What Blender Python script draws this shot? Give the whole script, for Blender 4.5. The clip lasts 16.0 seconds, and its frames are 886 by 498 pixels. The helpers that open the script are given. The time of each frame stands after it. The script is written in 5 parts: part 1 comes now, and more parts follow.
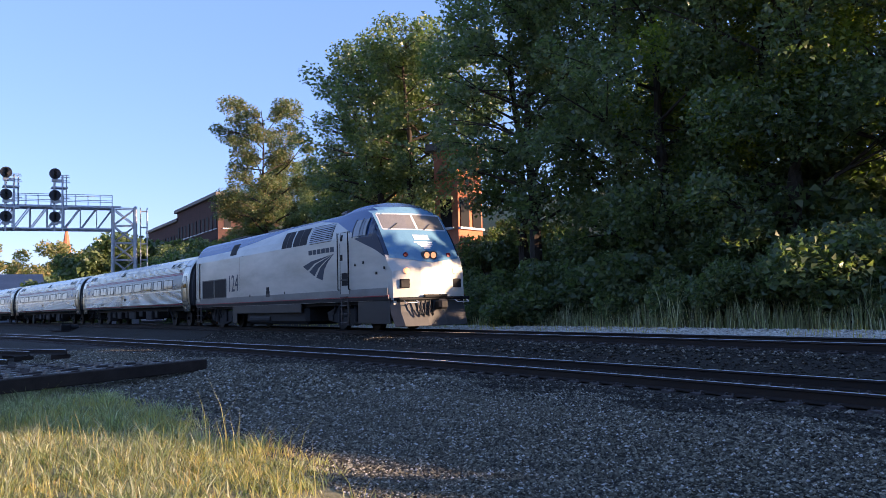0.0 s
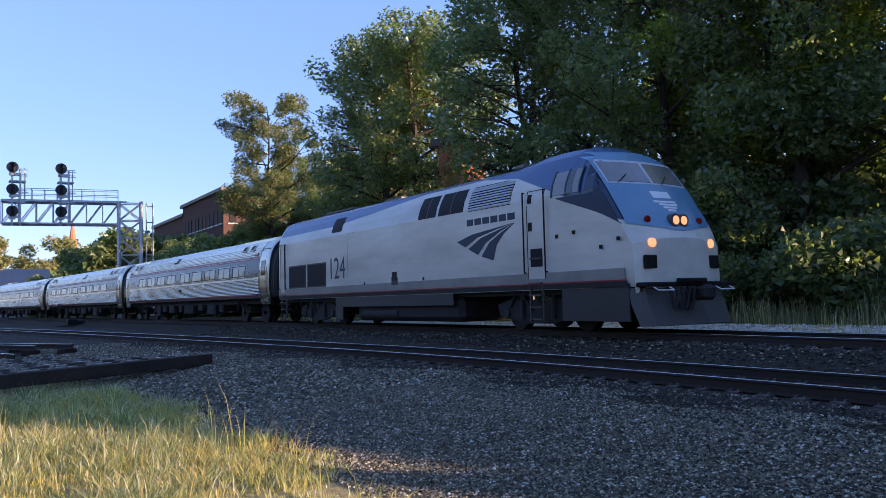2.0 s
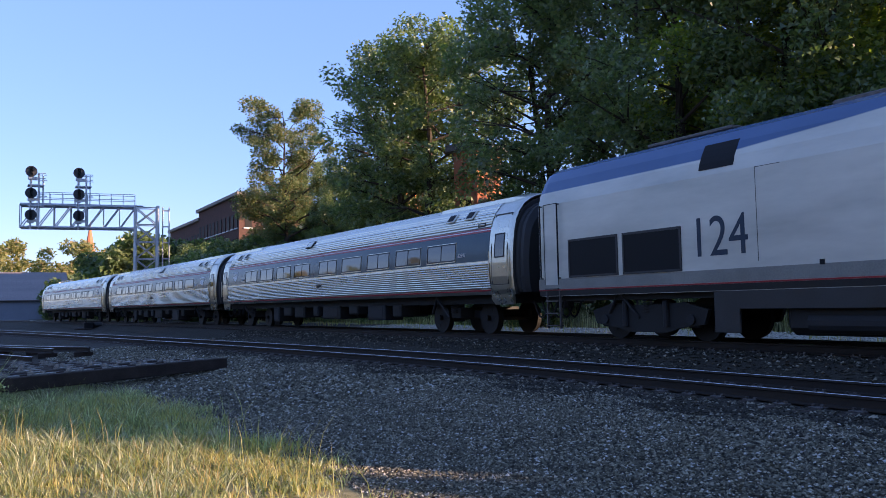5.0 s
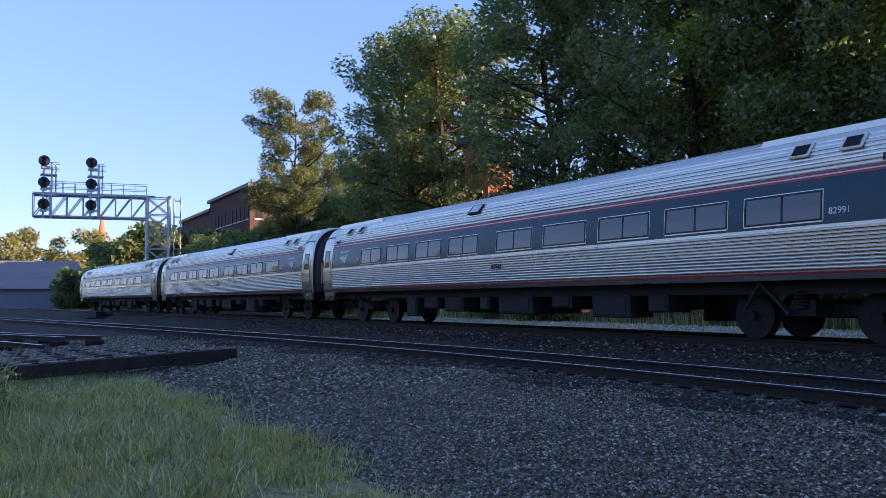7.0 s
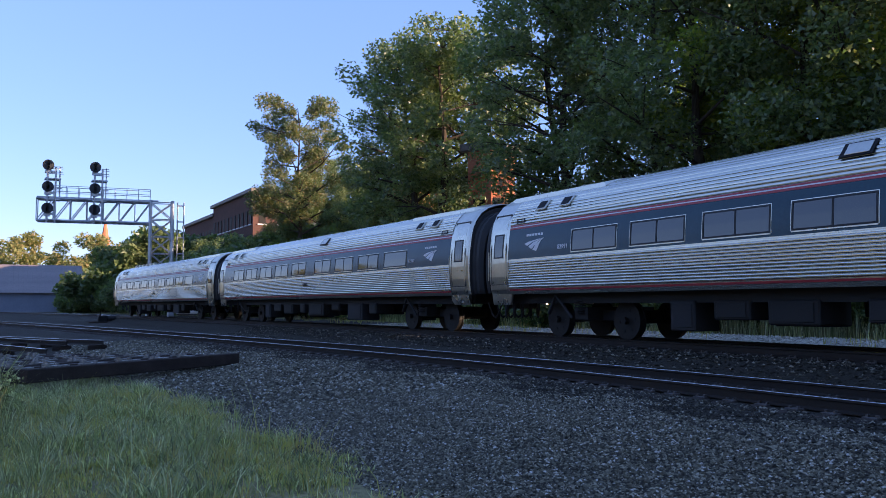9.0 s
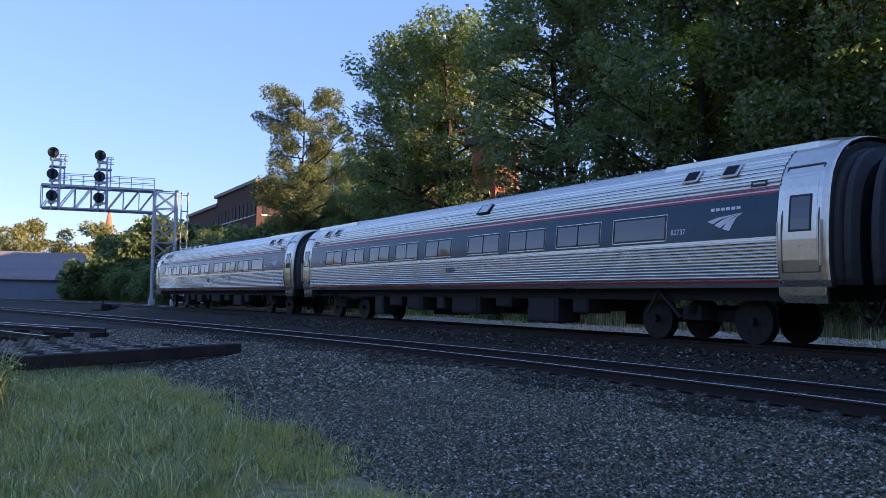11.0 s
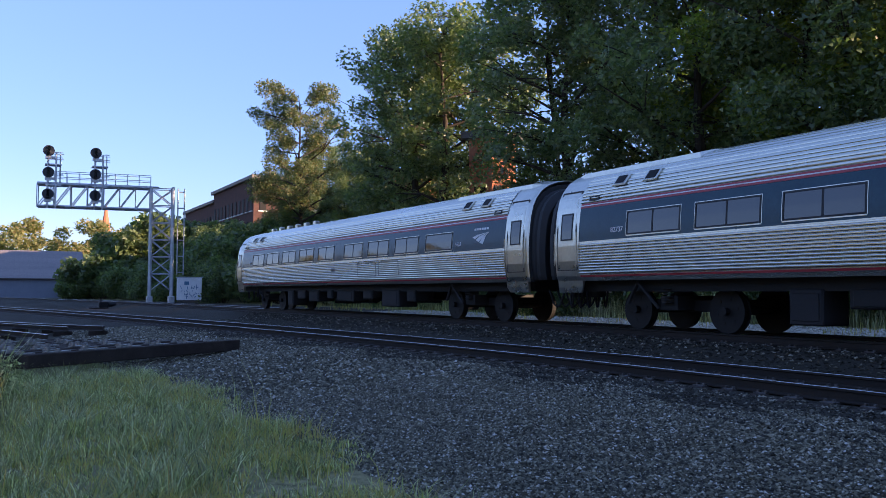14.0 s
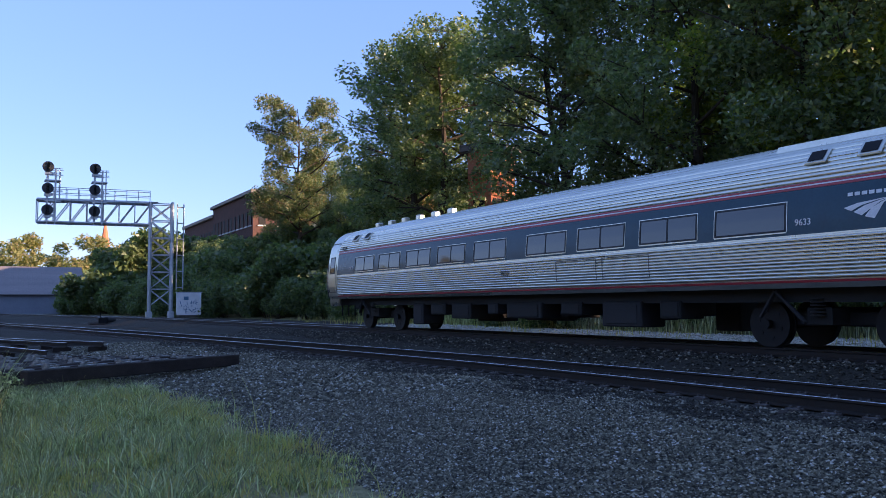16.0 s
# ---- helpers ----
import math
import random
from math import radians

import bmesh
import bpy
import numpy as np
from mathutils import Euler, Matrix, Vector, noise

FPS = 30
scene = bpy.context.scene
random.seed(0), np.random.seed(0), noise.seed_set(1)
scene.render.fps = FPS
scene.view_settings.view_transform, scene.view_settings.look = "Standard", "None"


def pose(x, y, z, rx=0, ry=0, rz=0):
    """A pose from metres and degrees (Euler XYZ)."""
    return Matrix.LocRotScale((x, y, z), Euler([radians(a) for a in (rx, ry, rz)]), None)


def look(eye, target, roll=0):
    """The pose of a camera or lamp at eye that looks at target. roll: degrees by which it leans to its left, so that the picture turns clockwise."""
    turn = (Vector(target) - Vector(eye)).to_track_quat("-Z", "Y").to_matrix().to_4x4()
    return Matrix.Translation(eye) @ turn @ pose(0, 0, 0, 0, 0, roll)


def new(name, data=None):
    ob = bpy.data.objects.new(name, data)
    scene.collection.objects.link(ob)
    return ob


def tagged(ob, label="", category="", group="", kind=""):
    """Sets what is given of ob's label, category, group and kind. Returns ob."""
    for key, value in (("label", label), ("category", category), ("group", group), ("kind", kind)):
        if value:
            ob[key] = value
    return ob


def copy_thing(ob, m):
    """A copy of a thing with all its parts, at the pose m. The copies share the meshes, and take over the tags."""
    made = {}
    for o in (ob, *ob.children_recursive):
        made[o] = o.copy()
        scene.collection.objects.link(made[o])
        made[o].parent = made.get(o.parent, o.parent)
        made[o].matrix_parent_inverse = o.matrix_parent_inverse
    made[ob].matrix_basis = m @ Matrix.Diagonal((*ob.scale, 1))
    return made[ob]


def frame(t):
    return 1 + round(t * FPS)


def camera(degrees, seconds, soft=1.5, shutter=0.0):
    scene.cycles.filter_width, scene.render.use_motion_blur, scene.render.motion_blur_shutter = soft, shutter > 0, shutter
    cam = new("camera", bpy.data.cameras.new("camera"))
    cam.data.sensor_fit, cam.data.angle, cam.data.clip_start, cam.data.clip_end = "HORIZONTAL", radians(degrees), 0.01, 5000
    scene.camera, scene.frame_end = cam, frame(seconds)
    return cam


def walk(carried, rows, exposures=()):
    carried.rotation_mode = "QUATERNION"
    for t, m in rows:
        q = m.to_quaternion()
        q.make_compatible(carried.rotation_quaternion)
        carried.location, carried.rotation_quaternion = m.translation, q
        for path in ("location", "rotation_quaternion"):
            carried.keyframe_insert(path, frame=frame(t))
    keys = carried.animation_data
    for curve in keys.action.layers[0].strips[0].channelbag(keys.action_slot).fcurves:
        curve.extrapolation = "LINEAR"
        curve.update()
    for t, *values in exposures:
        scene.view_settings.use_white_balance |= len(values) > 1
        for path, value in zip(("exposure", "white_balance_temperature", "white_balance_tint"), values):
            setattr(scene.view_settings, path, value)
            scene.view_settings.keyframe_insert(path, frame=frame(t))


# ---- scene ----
CAM = (0.0, -14.134, 0.855)


def aim(yaw, pitch, roll, dx=0.0, dy=0.0, dz=0.0):
    """A camera pose from its heading (degrees from +y towards +x), pitch and roll, near its stand."""
    eye = Vector((CAM[0] + dx, CAM[1] + dy, CAM[2] + dz))
    a, b = radians(yaw), radians(pitch)
    return look(eye, eye + Vector((math.sin(a) * math.cos(b), math.cos(a) * math.cos(b), math.sin(b))), roll)


cam = camera(56.86, 16.0, soft=0.8)
walk(cam, [
    (0.0, aim(-58.73, 3.85, -1.56)),
    (0.5, aim(-58.68, 3.75, -1.54)),
    (1.0, aim(-58.66, 3.60, -1.48)),
    (1.5, aim(-58.80, 3.56, -1.53)),
    (2.0, aim(-59.10, 3.52, -1.49)),
    (2.5, aim(-59.33, 3.46, -1.55)),
    (3.0, aim(-59.56, 3.57, -1.35)),
    (3.5, aim(-59.88, 3.76, -1.19)),
    (4.0, aim(-59.95, 3.92, -1.25)),
    (4.2, aim(-59.97, 4.00, -1.25)),
    (6.3, aim(-60.66, 3.49, -0.80)),
    (6.5, aim(-60.80, 3.46, -0.76)),
    (7.0, aim(-60.81, 3.44, -0.53)),
    (7.5, aim(-60.82, 3.48, -0.68)),
    (8.0, aim(-61.02, 3.64, -0.68)),
    (8.5, aim(-60.96, 3.75, -0.42)),
    (9.0, aim(-61.00, 3.87, -0.23)),
    (11.5, aim(-61.17, 3.34, 0.85)),
    (12.0, aim(-61.05, 3.22, 0.83)),
    (12.5, aim(-61.01, 3.07, 0.78)),
    (13.0, aim(-61.17, 3.10, 0.60)),
    (13.5, aim(-61.17, 3.15, 0.35)),
    (14.0, aim(-61.04, 3.00, 0.04)),
    (14.5, aim(-61.07, 3.11, -0.04)),
    (15.0, aim(-61.26, 3.53, -0.08)),
    (15.5, aim(-61.24, 3.79, -0.31)),
    (16.0, aim(-61.00, 3.93, -0.35)),
], exposures=[(0.0, 1.93, 5800, 33), (16.0, 1.93, 5800, 33)])

# ---- light ----
SUN_AZ, SUN_EL = 50.0, 11.5
world = bpy.data.worlds.new("world")
scene.world = world
world.use_nodes = True
wn = world.node_tree
bg = wn.nodes["Background"]
sky = wn.nodes.new("ShaderNodeTexSky")
sky.sky_type = "NISHITA"
sky.sun_disc = False
sky.sun_elevation, sky.sun_rotation = radians(SUN_EL), radians(SUN_AZ)
sky.air_density, sky.dust_density, sky.ozone_density = 1.0, 0.0, 1.8
haze = wn.nodes.new("ShaderNodeMix")
haze.data_type = "RGBA"
haze.inputs[0].default_value = 0.66
haze.inputs[7].default_value = (0.80, 1.50, 2.75, 1.0)
wn.links.new(sky.outputs["Color"], haze.inputs[6])
wn.links.new(haze.outputs[2], bg.inputs["Color"])
bg.inputs["Strength"].default_value = 0.088
sun_data = bpy.data.lights.new("sun", "SUN")
sun_data.energy, sun_data.angle, sun_data.color = 4.0, radians(0.5), (1.0, 0.72, 0.38)
sun = new("sun", sun_data)
sa, se = radians(SUN_AZ), radians(SUN_EL)
sun.matrix_world = look((20, 20, 30), Vector((20, 20, 30)) - Vector((math.sin(sa) * math.cos(se), math.cos(sa) * math.cos(se), math.sin(se))))


# ---- materials ----
class Mat:
    """A small node builder round one Principled surface."""

    def __init__(self, name, color=(0.5, 0.5, 0.5), rough=0.6, metal=0.0, spec=0.5):
        self.m = bpy.data.materials.new(name)
        self.m.use_nodes = True
        self.t = self.m.node_tree
        self.b = self.t.nodes["Principled BSDF"]
        self.b.inputs["Base Color"].default_value = (*color, 1)
        self.b.inputs["Roughness"].default_value = rough
        self.b.inputs["Metallic"].default_value = metal
        self.b.inputs["Specular IOR Level"].default_value = spec
        self.coord = self.t.nodes.new("ShaderNodeTexCoord")

    def n(self, kind, **inputs):
        node = self.t.nodes.new(kind)
        for key, value in inputs.items():
            node.inputs[key.replace("_", " ")].default_value = value
        return node

    def link(self, a, b):
        self.t.links.new(a, b)

    def noise(self, scale, detail=4.0, rough=0.6, stretch=None):
        node = self.n("ShaderNodeTexNoise", Scale=scale, Detail=detail, Roughness=rough)
        if stretch:
            mp = self.n("ShaderNodeMapping")
            mp.inputs["Scale"].default_value = stretch
            self.link(self.coord.outputs["Object"], mp.inputs["Vector"])
            self.link(mp.outputs["Vector"], node.inputs["Vector"])
        else:
            self.link(self.coord.outputs["Object"], node.inputs["Vector"])
        return node.outputs["Fac"]

    def ramp(self, fac, stops):
        node = self.t.nodes.new("ShaderNodeValToRGB")
        while len(node.color_ramp.elements) < len(stops):
            node.color_ramp.elements.new(0.5)
        for e, (p, c) in zip(node.color_ramp.elements, stops):
            e.position, e.color = p, (*c, 1) if len(c) == 3 else c
        self.link(fac, node.inputs["Fac"])
        return node.outputs["Color"]

    def mix(self, fac, a, b, blend="MIX"):
        node = self.t.nodes.new("ShaderNodeMix")
        node.data_type, node.blend_type = "RGBA", blend
        for value, key in ((fac, "Factor"), (a, "A"), (b, "B")):
            socket = [s for s in node.inputs if s.name == key and s.type == ("VALUE" if key == "Factor" else "RGBA")][0]
            if isinstance(value, (int, float)):
                socket.default_value = value
            elif isinstance(value, tuple):
                socket.default_value = (*value, 1)
            else:
                self.link(value, socket)
        return [s for s in node.outputs if s.type == "RGBA"][0]

    def color(self, socket):
        self.link(socket, self.b.inputs["Base Color"])
        return self

    def rough(self, fac, lo, hi):
        node = self.n("ShaderNodeMapRange")
        node.inputs["To Min"].default_value, node.inputs["To Max"].default_value = lo, hi
        self.link(fac, node.inputs["Value"])
        self.link(node.outputs["Result"], self.b.inputs["Roughness"])
        return self

    def bump(self, fac, strength=0.3, distance=0.02):
        node = self.n("ShaderNodeBump", Strength=strength, Distance=distance)
        self.link(fac, node.inputs["Height"])
        self.link(node.outputs["Normal"], self.b.inputs["Normal"])
        return self


def worn(name, dark, light, rough=(0.5, 0.8), metal=0.0, scale=6.0, fine=60.0, bump=0.15, spec=0.5, stretch=None):
    """Two tones in patches and grain, with uneven gloss and fine relief."""
    m = Mat(name, light, metal=metal, spec=spec)
    big, small = m.noise(scale, stretch=stretch), m.noise(fine, 3.0)
    both = m.mix(0.45, big, small)
    m.color(m.ramp(both, [(0.32, dark), (0.68, light)])).rough(big, *rough)
    m.bump(small, bump, 0.01)
    return m.m


def random_tint(name, tones, rough=0.7, island=True, grain=30.0, spec=0.3, translucent=0.0):
    """Tones picked by piece, with a little grain over them."""
    m = Mat(name, tones[0], rough, spec=spec)
    node = m.t.nodes.new("ShaderNodeNewGeometry" if island else "ShaderNodeObjectInfo")
    pick = node.outputs["Random Per Island" if island else "Random"]
    base = m.ramp(pick, [(i / max(1, len(tones) - 1), c) for i, c in enumerate(tones)])
    m.color(m.mix(0.35, base, m.ramp(m.noise(grain, 2.0), [(0.3, (0.25, 0.25, 0.25)), (0.7, (1, 1, 1))]), "MULTIPLY"))
    if translucent:
        leaf = m.t.nodes.new("ShaderNodeBsdfTranslucent")
        m.link(m.mix(1.0, base, (1.6, 1.8, 0.7), "MULTIPLY"), leaf.inputs["Color"])
        add = m.t.nodes.new("ShaderNodeMixShader")
        add.inputs[0].default_value = translucent
        m.link(m.b.outputs[0], add.inputs[1])
        m.link(leaf.outputs[0], add.inputs[2])
        m.link(add.outputs[0], m.t.nodes["Material Output"].inputs["Surface"])
    return m.m


def ground_material():
    m = Mat("ground", rough=0.9, spec=0.2)
    sep = m.t.nodes.new("ShaderNodeSeparateXYZ")
    m.link(m.coord.outputs["Object"], sep.inputs[0])
    attr = m.t.nodes.new("ShaderNodeAttribute")
    attr.attribute_name = "zone"
    zones = m.t.nodes.new("ShaderNodeSeparateColor")
    m.link(attr.outputs["Color"], zones.inputs[0])
    fine, big = m.noise(28.0, 6.0, 0.75), m.noise(0.9, 4.0)
    stone = m.ramp(fine, [(0.3, (0.008, 0.007, 0.005)), (0.55, (0.040, 0.036, 0.026)), (0.75, (0.14, 0.128, 0.096))])
    stone = m.mix(m.ramp(big, [(0.35, (0, 0, 0)), (0.7, (0.5, 0.5, 0.5))]), stone, (0.045, 0.04, 0.033))
    soil = m.ramp(m.noise(9.0, 5.0), [(0.3, (0.15, 0.14, 0.06)), (0.7, (0.42, 0.37, 0.19))])
    pale = m.ramp(fine, [(0.3, (0.4, 0.375, 0.31)), (0.7, (0.66, 0.62, 0.52))])
    c = m.mix(zones.outputs[0], stone, soil)
    c = m.mix(zones.outputs[1], c, pale)
    m.color(c).bump(fine, 0.7, 0.04)
    return m.m


M_GROUND = ground_material()
STONE_TONES = [(0.022, 0.0195, 0.0125), (0.086, 0.077, 0.051), (0.172, 0.156, 0.105), (0.36, 0.33, 0.235)]
M_STONE = random_tint("ballast_stone", [STONE_TONES[0], STONE_TONES[1], STONE_TONES[2], STONE_TONES[1], STONE_TONES[0], STONE_TONES[2], STONE_TONES[1], STONE_TONES[3], STONE_TONES[2], STONE_TONES[1], STONE_TONES[2], STONE_TONES[3], (0.62, 0.59, 0.55)], 0.7, grain=40)
M_STONE_DARK = random_tint("fouled_stone", [(0.010, 0.009, 0.007), (0.026, 0.023, 0.016), (0.036, 0.032, 0.023), (0.05, 0.045, 0.032), (0.026, 0.023, 0.016), (0.11, 0.10, 0.072), (0.34, 0.31, 0.24)], 0.75, grain=40)
M_PALE_STONE = random_tint("pale_stone", [(0.42, 0.39, 0.31), (0.58, 0.545, 0.45), (0.72, 0.68, 0.57)], 0.8, grain=40)
M_RAIL_SIDE = worn("rail_rust", (0.010, 0.008, 0.006), (0.030, 0.020, 0.014), (0.6, 0.9), 0.2, 3.0, 40.0)
M_RAIL_TOP = worn("rail_head", (0.62, 0.61, 0.6), (0.8, 0.79, 0.78), (0.16, 0.3), 1.0, 4.0, 60.0, 0.03)
M_TIE = worn("tie_timber", (0.018, 0.014, 0.012), (0.06, 0.045, 0.036), (0.75, 0.95), 0.0, 3.0, 50.0, 0.5, 0.2)
M_STEEL_DARK = worn("old_steel", (0.05, 0.045, 0.042), (0.16, 0.145, 0.135), (0.45, 0.7), 0.5, 8.0, 60.0)
# Near-black grime and steel; the shadow beneath the train is put into the tones.
M_UNDER = worn("underframe_grime_shade", (0.006, 0.006, 0.006), (0.018, 0.017, 0.016), (0.6, 0.9), 0.1, 4.0, 40.0, 0.2)
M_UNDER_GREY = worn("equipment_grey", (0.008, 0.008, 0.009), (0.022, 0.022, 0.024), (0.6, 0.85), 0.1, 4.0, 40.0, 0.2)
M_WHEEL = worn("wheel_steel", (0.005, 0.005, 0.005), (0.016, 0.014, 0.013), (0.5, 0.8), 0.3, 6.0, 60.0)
M_STAINLESS = worn("stainless", (0.56, 0.54, 0.46), (0.71, 0.69, 0.60), (0.22, 0.32), 1.0, 0.7, 9.0, 0.0, stretch=(0.12, 1, 1))
M_STAINLESS_SMOOTH = worn("stainless_smooth", (0.52, 0.50, 0.43), (0.66, 0.64, 0.56), (0.22, 0.36), 1.0, 1.2, 12.0, 0.004)
M_BLUE_BAND = worn("blue_band", (0.009, 0.040, 0.064), (0.015, 0.058, 0.086), (0.16, 0.28), 0.0, 1.0, 20.0, 0.02, spec=0.35)
M_RED = worn("red_stripe", (0.30, 0.025, 0.03), (0.40, 0.04, 0.045), (0.35, 0.5), 0.0, 2.0, 30.0, 0.02)
M_WHITE = worn("white_paint", (0.6, 0.6, 0.6), (0.8, 0.8, 0.8), (0.35, 0.55), 0.0, 2.0, 30.0, 0.03)
M_GLASS = Mat("dark_glass", (0.014, 0.017, 0.022), 0.05, spec=1.0).m
# Glass with the sky's pale reflection put into its base colour.
M_SCREEN = worn("sky_pale_glass", (0.13, 0.125, 0.115), (0.20, 0.195, 0.18), (0.06, 0.16), 0.0, 1.5, 20.0, 0.0, spec=1.0)
M_RUBBER = Mat("black_rubber", (0.012, 0.012, 0.013), 0.6).m
M_BLACK = worn("black_paint", (0.004, 0.004, 0.005), (0.01, 0.01, 0.011), (0.5, 0.75), 0.0, 5.0, 50.0, 0.1, spec=0.2)
M_PLATE = worn("worn_plate_steel", (0.07, 0.065, 0.055), (0.36, 0.34, 0.30), (0.4, 0.6), 0.4, 8.0, 60.0)
M_SIGNAL = worn("signal_black", (0.014, 0.016, 0.02), (0.03, 0.034, 0.04), (0.5, 0.7), 0.0, 3.0, 30.0, 0.05)
M_GALV = worn("galvanized_steel", (0.34, 0.36, 0.38), (0.55, 0.57, 0.6), (0.45, 0.65), 0.6, 2.0, 25.0, 0.05)
M_BARK = worn("bark", (0.02, 0.016, 0.012), (0.07, 0.055, 0.042), (0.8, 0.95), 0.0, 6.0, 40.0, 0.6, 0.2, stretch=(3, 3, 0.6))
M_LEAF = random_tint("leaf", [(0.06, 0.095, 0.048), (0.092, 0.14, 0.062), (0.135, 0.18, 0.075), (0.18, 0.215, 0.085)], 0.42, grain=3, spec=0.6, translucent=0.4)
M_LEAF_AUTUMN = random_tint("autumn_leaf", [(0.075, 0.11, 0.06), (0.105, 0.14, 0.07), (0.135, 0.155, 0.075), (0.20, 0.16, 0.085)], 0.5, grain=3, translucent=0.4)
# Brighter copy of the leaf tones, with sunlight put into the yellow-green.
M_LEAF_BRIGHT = random_tint("sunlit_leaf", [(0.09, 0.14, 0.03), (0.15, 0.20, 0.035), (0.26, 0.27, 0.045)], 0.5, grain=3, translucent=0.45)
M_LEAF_FAR = random_tint("distant_leaf", [(0.12, 0.15, 0.07), (0.18, 0.2, 0.08), (0.24, 0.23, 0.1), (0.26, 0.2, 0.11)], 0.6, grain=1, translucent=0.4)
M_GRASS = random_tint("grass_blade", [(0.08, 0.095, 0.055), (0.34, 0.37, 0.21), (0.16, 0.175, 0.09), (0.56, 0.55, 0.37), (0.13, 0.115, 0.07), (0.42, 0.43, 0.26), (0.82, 0.78, 0.62)], 0.6, grain=4, translucent=0.45)
M_DRY = random_tint("dry_grass_blade", [(0.33, 0.32, 0.12), (0.46, 0.42, 0.17), (0.52, 0.42, 0.19), (0.40, 0.27, 0.13)], 0.7, grain=4, translucent=0.45)
M_BRICK_FAR = worn("old_brick", (0.055, 0.032, 0.027), (0.115, 0.06, 0.05), (0.8, 0.95), 0.0, 1.2, 6.0, 0.2, 0.2)
# Brick with the low sun's orange put into its colour.
M_BRICK_WARM = worn("sunlit_brick", (0.38, 0.13, 0.07), (0.5, 0.2, 0.11), (0.8, 0.95), 0.0, 1.2, 6.0, 0.2, 0.2)
M_ROOF_METAL = worn("shed_roof", (0.15, 0.13, 0.125), (0.30, 0.25, 0.235), (0.5, 0.7), 0.3, 0.4, 5.0, 0.05, stretch=(1, 0.1, 1))
M_SHED_WALL = worn("shed_wall", (0.16, 0.18, 0.22), (0.22, 0.24, 0.29), (0.6, 0.8), 0.0, 0.5, 5.0, 0.05)


def loco_paint(name):
    """Silver-grey lower body and a blue upper body with a curved edge between them."""
    m = Mat(name, rough=0.3)
    sep = m.t.nodes.new("ShaderNodeSeparateXYZ")
    m.link(m.coord.outputs["Object"], sep.inputs[0])
    along = m.n("ShaderNodeMath")
    along.operation = "DIVIDE"
    along.inputs[1].default_value = 22.0
    m.link(sep.outputs["X"], along.inputs[0])
    edge = m.ramp(along.outputs[0], [(x / 22.0, (z / 5.0,) * 3) for x, z in
                                     ((0.6, 3.62), (6.0, 3.66), (9.0, 3.86), (12.2, 4.13), (15.2, 4.16), (17.0, 3.95), (18.6, 3.4), (20.2, 2.75), (21.25, 2.33), (21.6, 2.2))])
    up = m.n("ShaderNodeMath")
    up.operation = "MULTIPLY_ADD"
    up.inputs[1].default_value, up.inputs[2].default_value = -5.0, 0.0
    m.link(edge, up.inputs[0])
    diff = m.n("ShaderNodeMath")
    m.link(sep.outputs["Z"], diff.inputs[0])
    m.link(up.outputs[0], diff.inputs[1])
    soft = m.n("ShaderNodeMapRange")
    soft.inputs["From Min"].default_value, soft.inputs["From Max"].default_value = -0.015, 0.015
    m.link(diff.outputs[0], soft.inputs["Value"])
    dirt = m.noise(0.8, 5.0, stretch=(0.4, 1, 1.5))
    grey = m.ramp(dirt, [(0.3, (0.44, 0.43, 0.37)), (0.7, (0.64, 0.62, 0.535))])
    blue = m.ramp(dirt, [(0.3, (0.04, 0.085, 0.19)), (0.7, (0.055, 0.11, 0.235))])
    # Same blue darkened ahead of the cab window: the facet's shading put into colour.
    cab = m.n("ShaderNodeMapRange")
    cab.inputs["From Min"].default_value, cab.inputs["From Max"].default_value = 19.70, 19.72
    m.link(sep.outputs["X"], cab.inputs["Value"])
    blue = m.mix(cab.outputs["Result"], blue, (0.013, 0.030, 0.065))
    m.color(m.mix(soft.outputs["Result"], grey, blue)).rough(dirt, 0.16, 0.32)
    m.bump(m.noise(1.3, 2.0), 0.04, 0.02)
    return m.m


M_LOCO = loco_paint("loco_paint")
M_LOCO_GREY = worn("loco_skirt", (0.012, 0.012, 0.012), (0.026, 0.026, 0.026), (0.4, 0.6), 0.0, 1.5, 30.0, 0.05)
M_LOCO_TAUPE = worn("loco_sill_grey", (0.15, 0.145, 0.125), (0.26, 0.25, 0.215), (0.4, 0.6), 0.0, 1.2, 30.0, 0.04)
M_LOCO_DARK = worn("loco_emblem_grey", (0.02, 0.034, 0.055), (0.032, 0.048, 0.072), (0.4, 0.6), 0.0, 2.0, 30.0, 0.02, spec=0.25)
M_LOCO_PALE = worn("loco_pale", (0.4, 0.42, 0.45), (0.5, 0.52, 0.55), (0.3, 0.45), 0.0, 1.5, 30.0, 0.03)
M_PLOUGH = worn("plough_grey", (0.035, 0.034, 0.032), (0.075, 0.072, 0.066), (0.45, 0.65), 0.0, 2.0, 30.0, 0.08)
# Body blue lightened: the sky's reflection on the sloping nose is in the colour.
M_NOSE_SHEEN = worn("sky_toned_nose_blue", (0.10, 0.22, 0.33), (0.135, 0.28, 0.40), (0.12, 0.25), 0.0, 1.5, 20.0, 0.03)


def glow(name, color, strength):
    m = Mat(name, color, 0.3)
    m.b.inputs["Emission Color"].default_value = (*color, 1)
    m.b.inputs["Emission Strength"].default_value = strength
    return m.m


M_LAMP_ON = glow("lit_headlight", (1.0, 0.42, 0.15), 0.3)
# Body blue with the shading of the forward-turned cab facet put in.
M_CAB_SHADE = worn("shaded_cab_blue", (0.010, 0.024, 0.055), (0.015, 0.034, 0.072), (0.35, 0.5), 0.0, 1.5, 20.0, 0.02, spec=0.3)
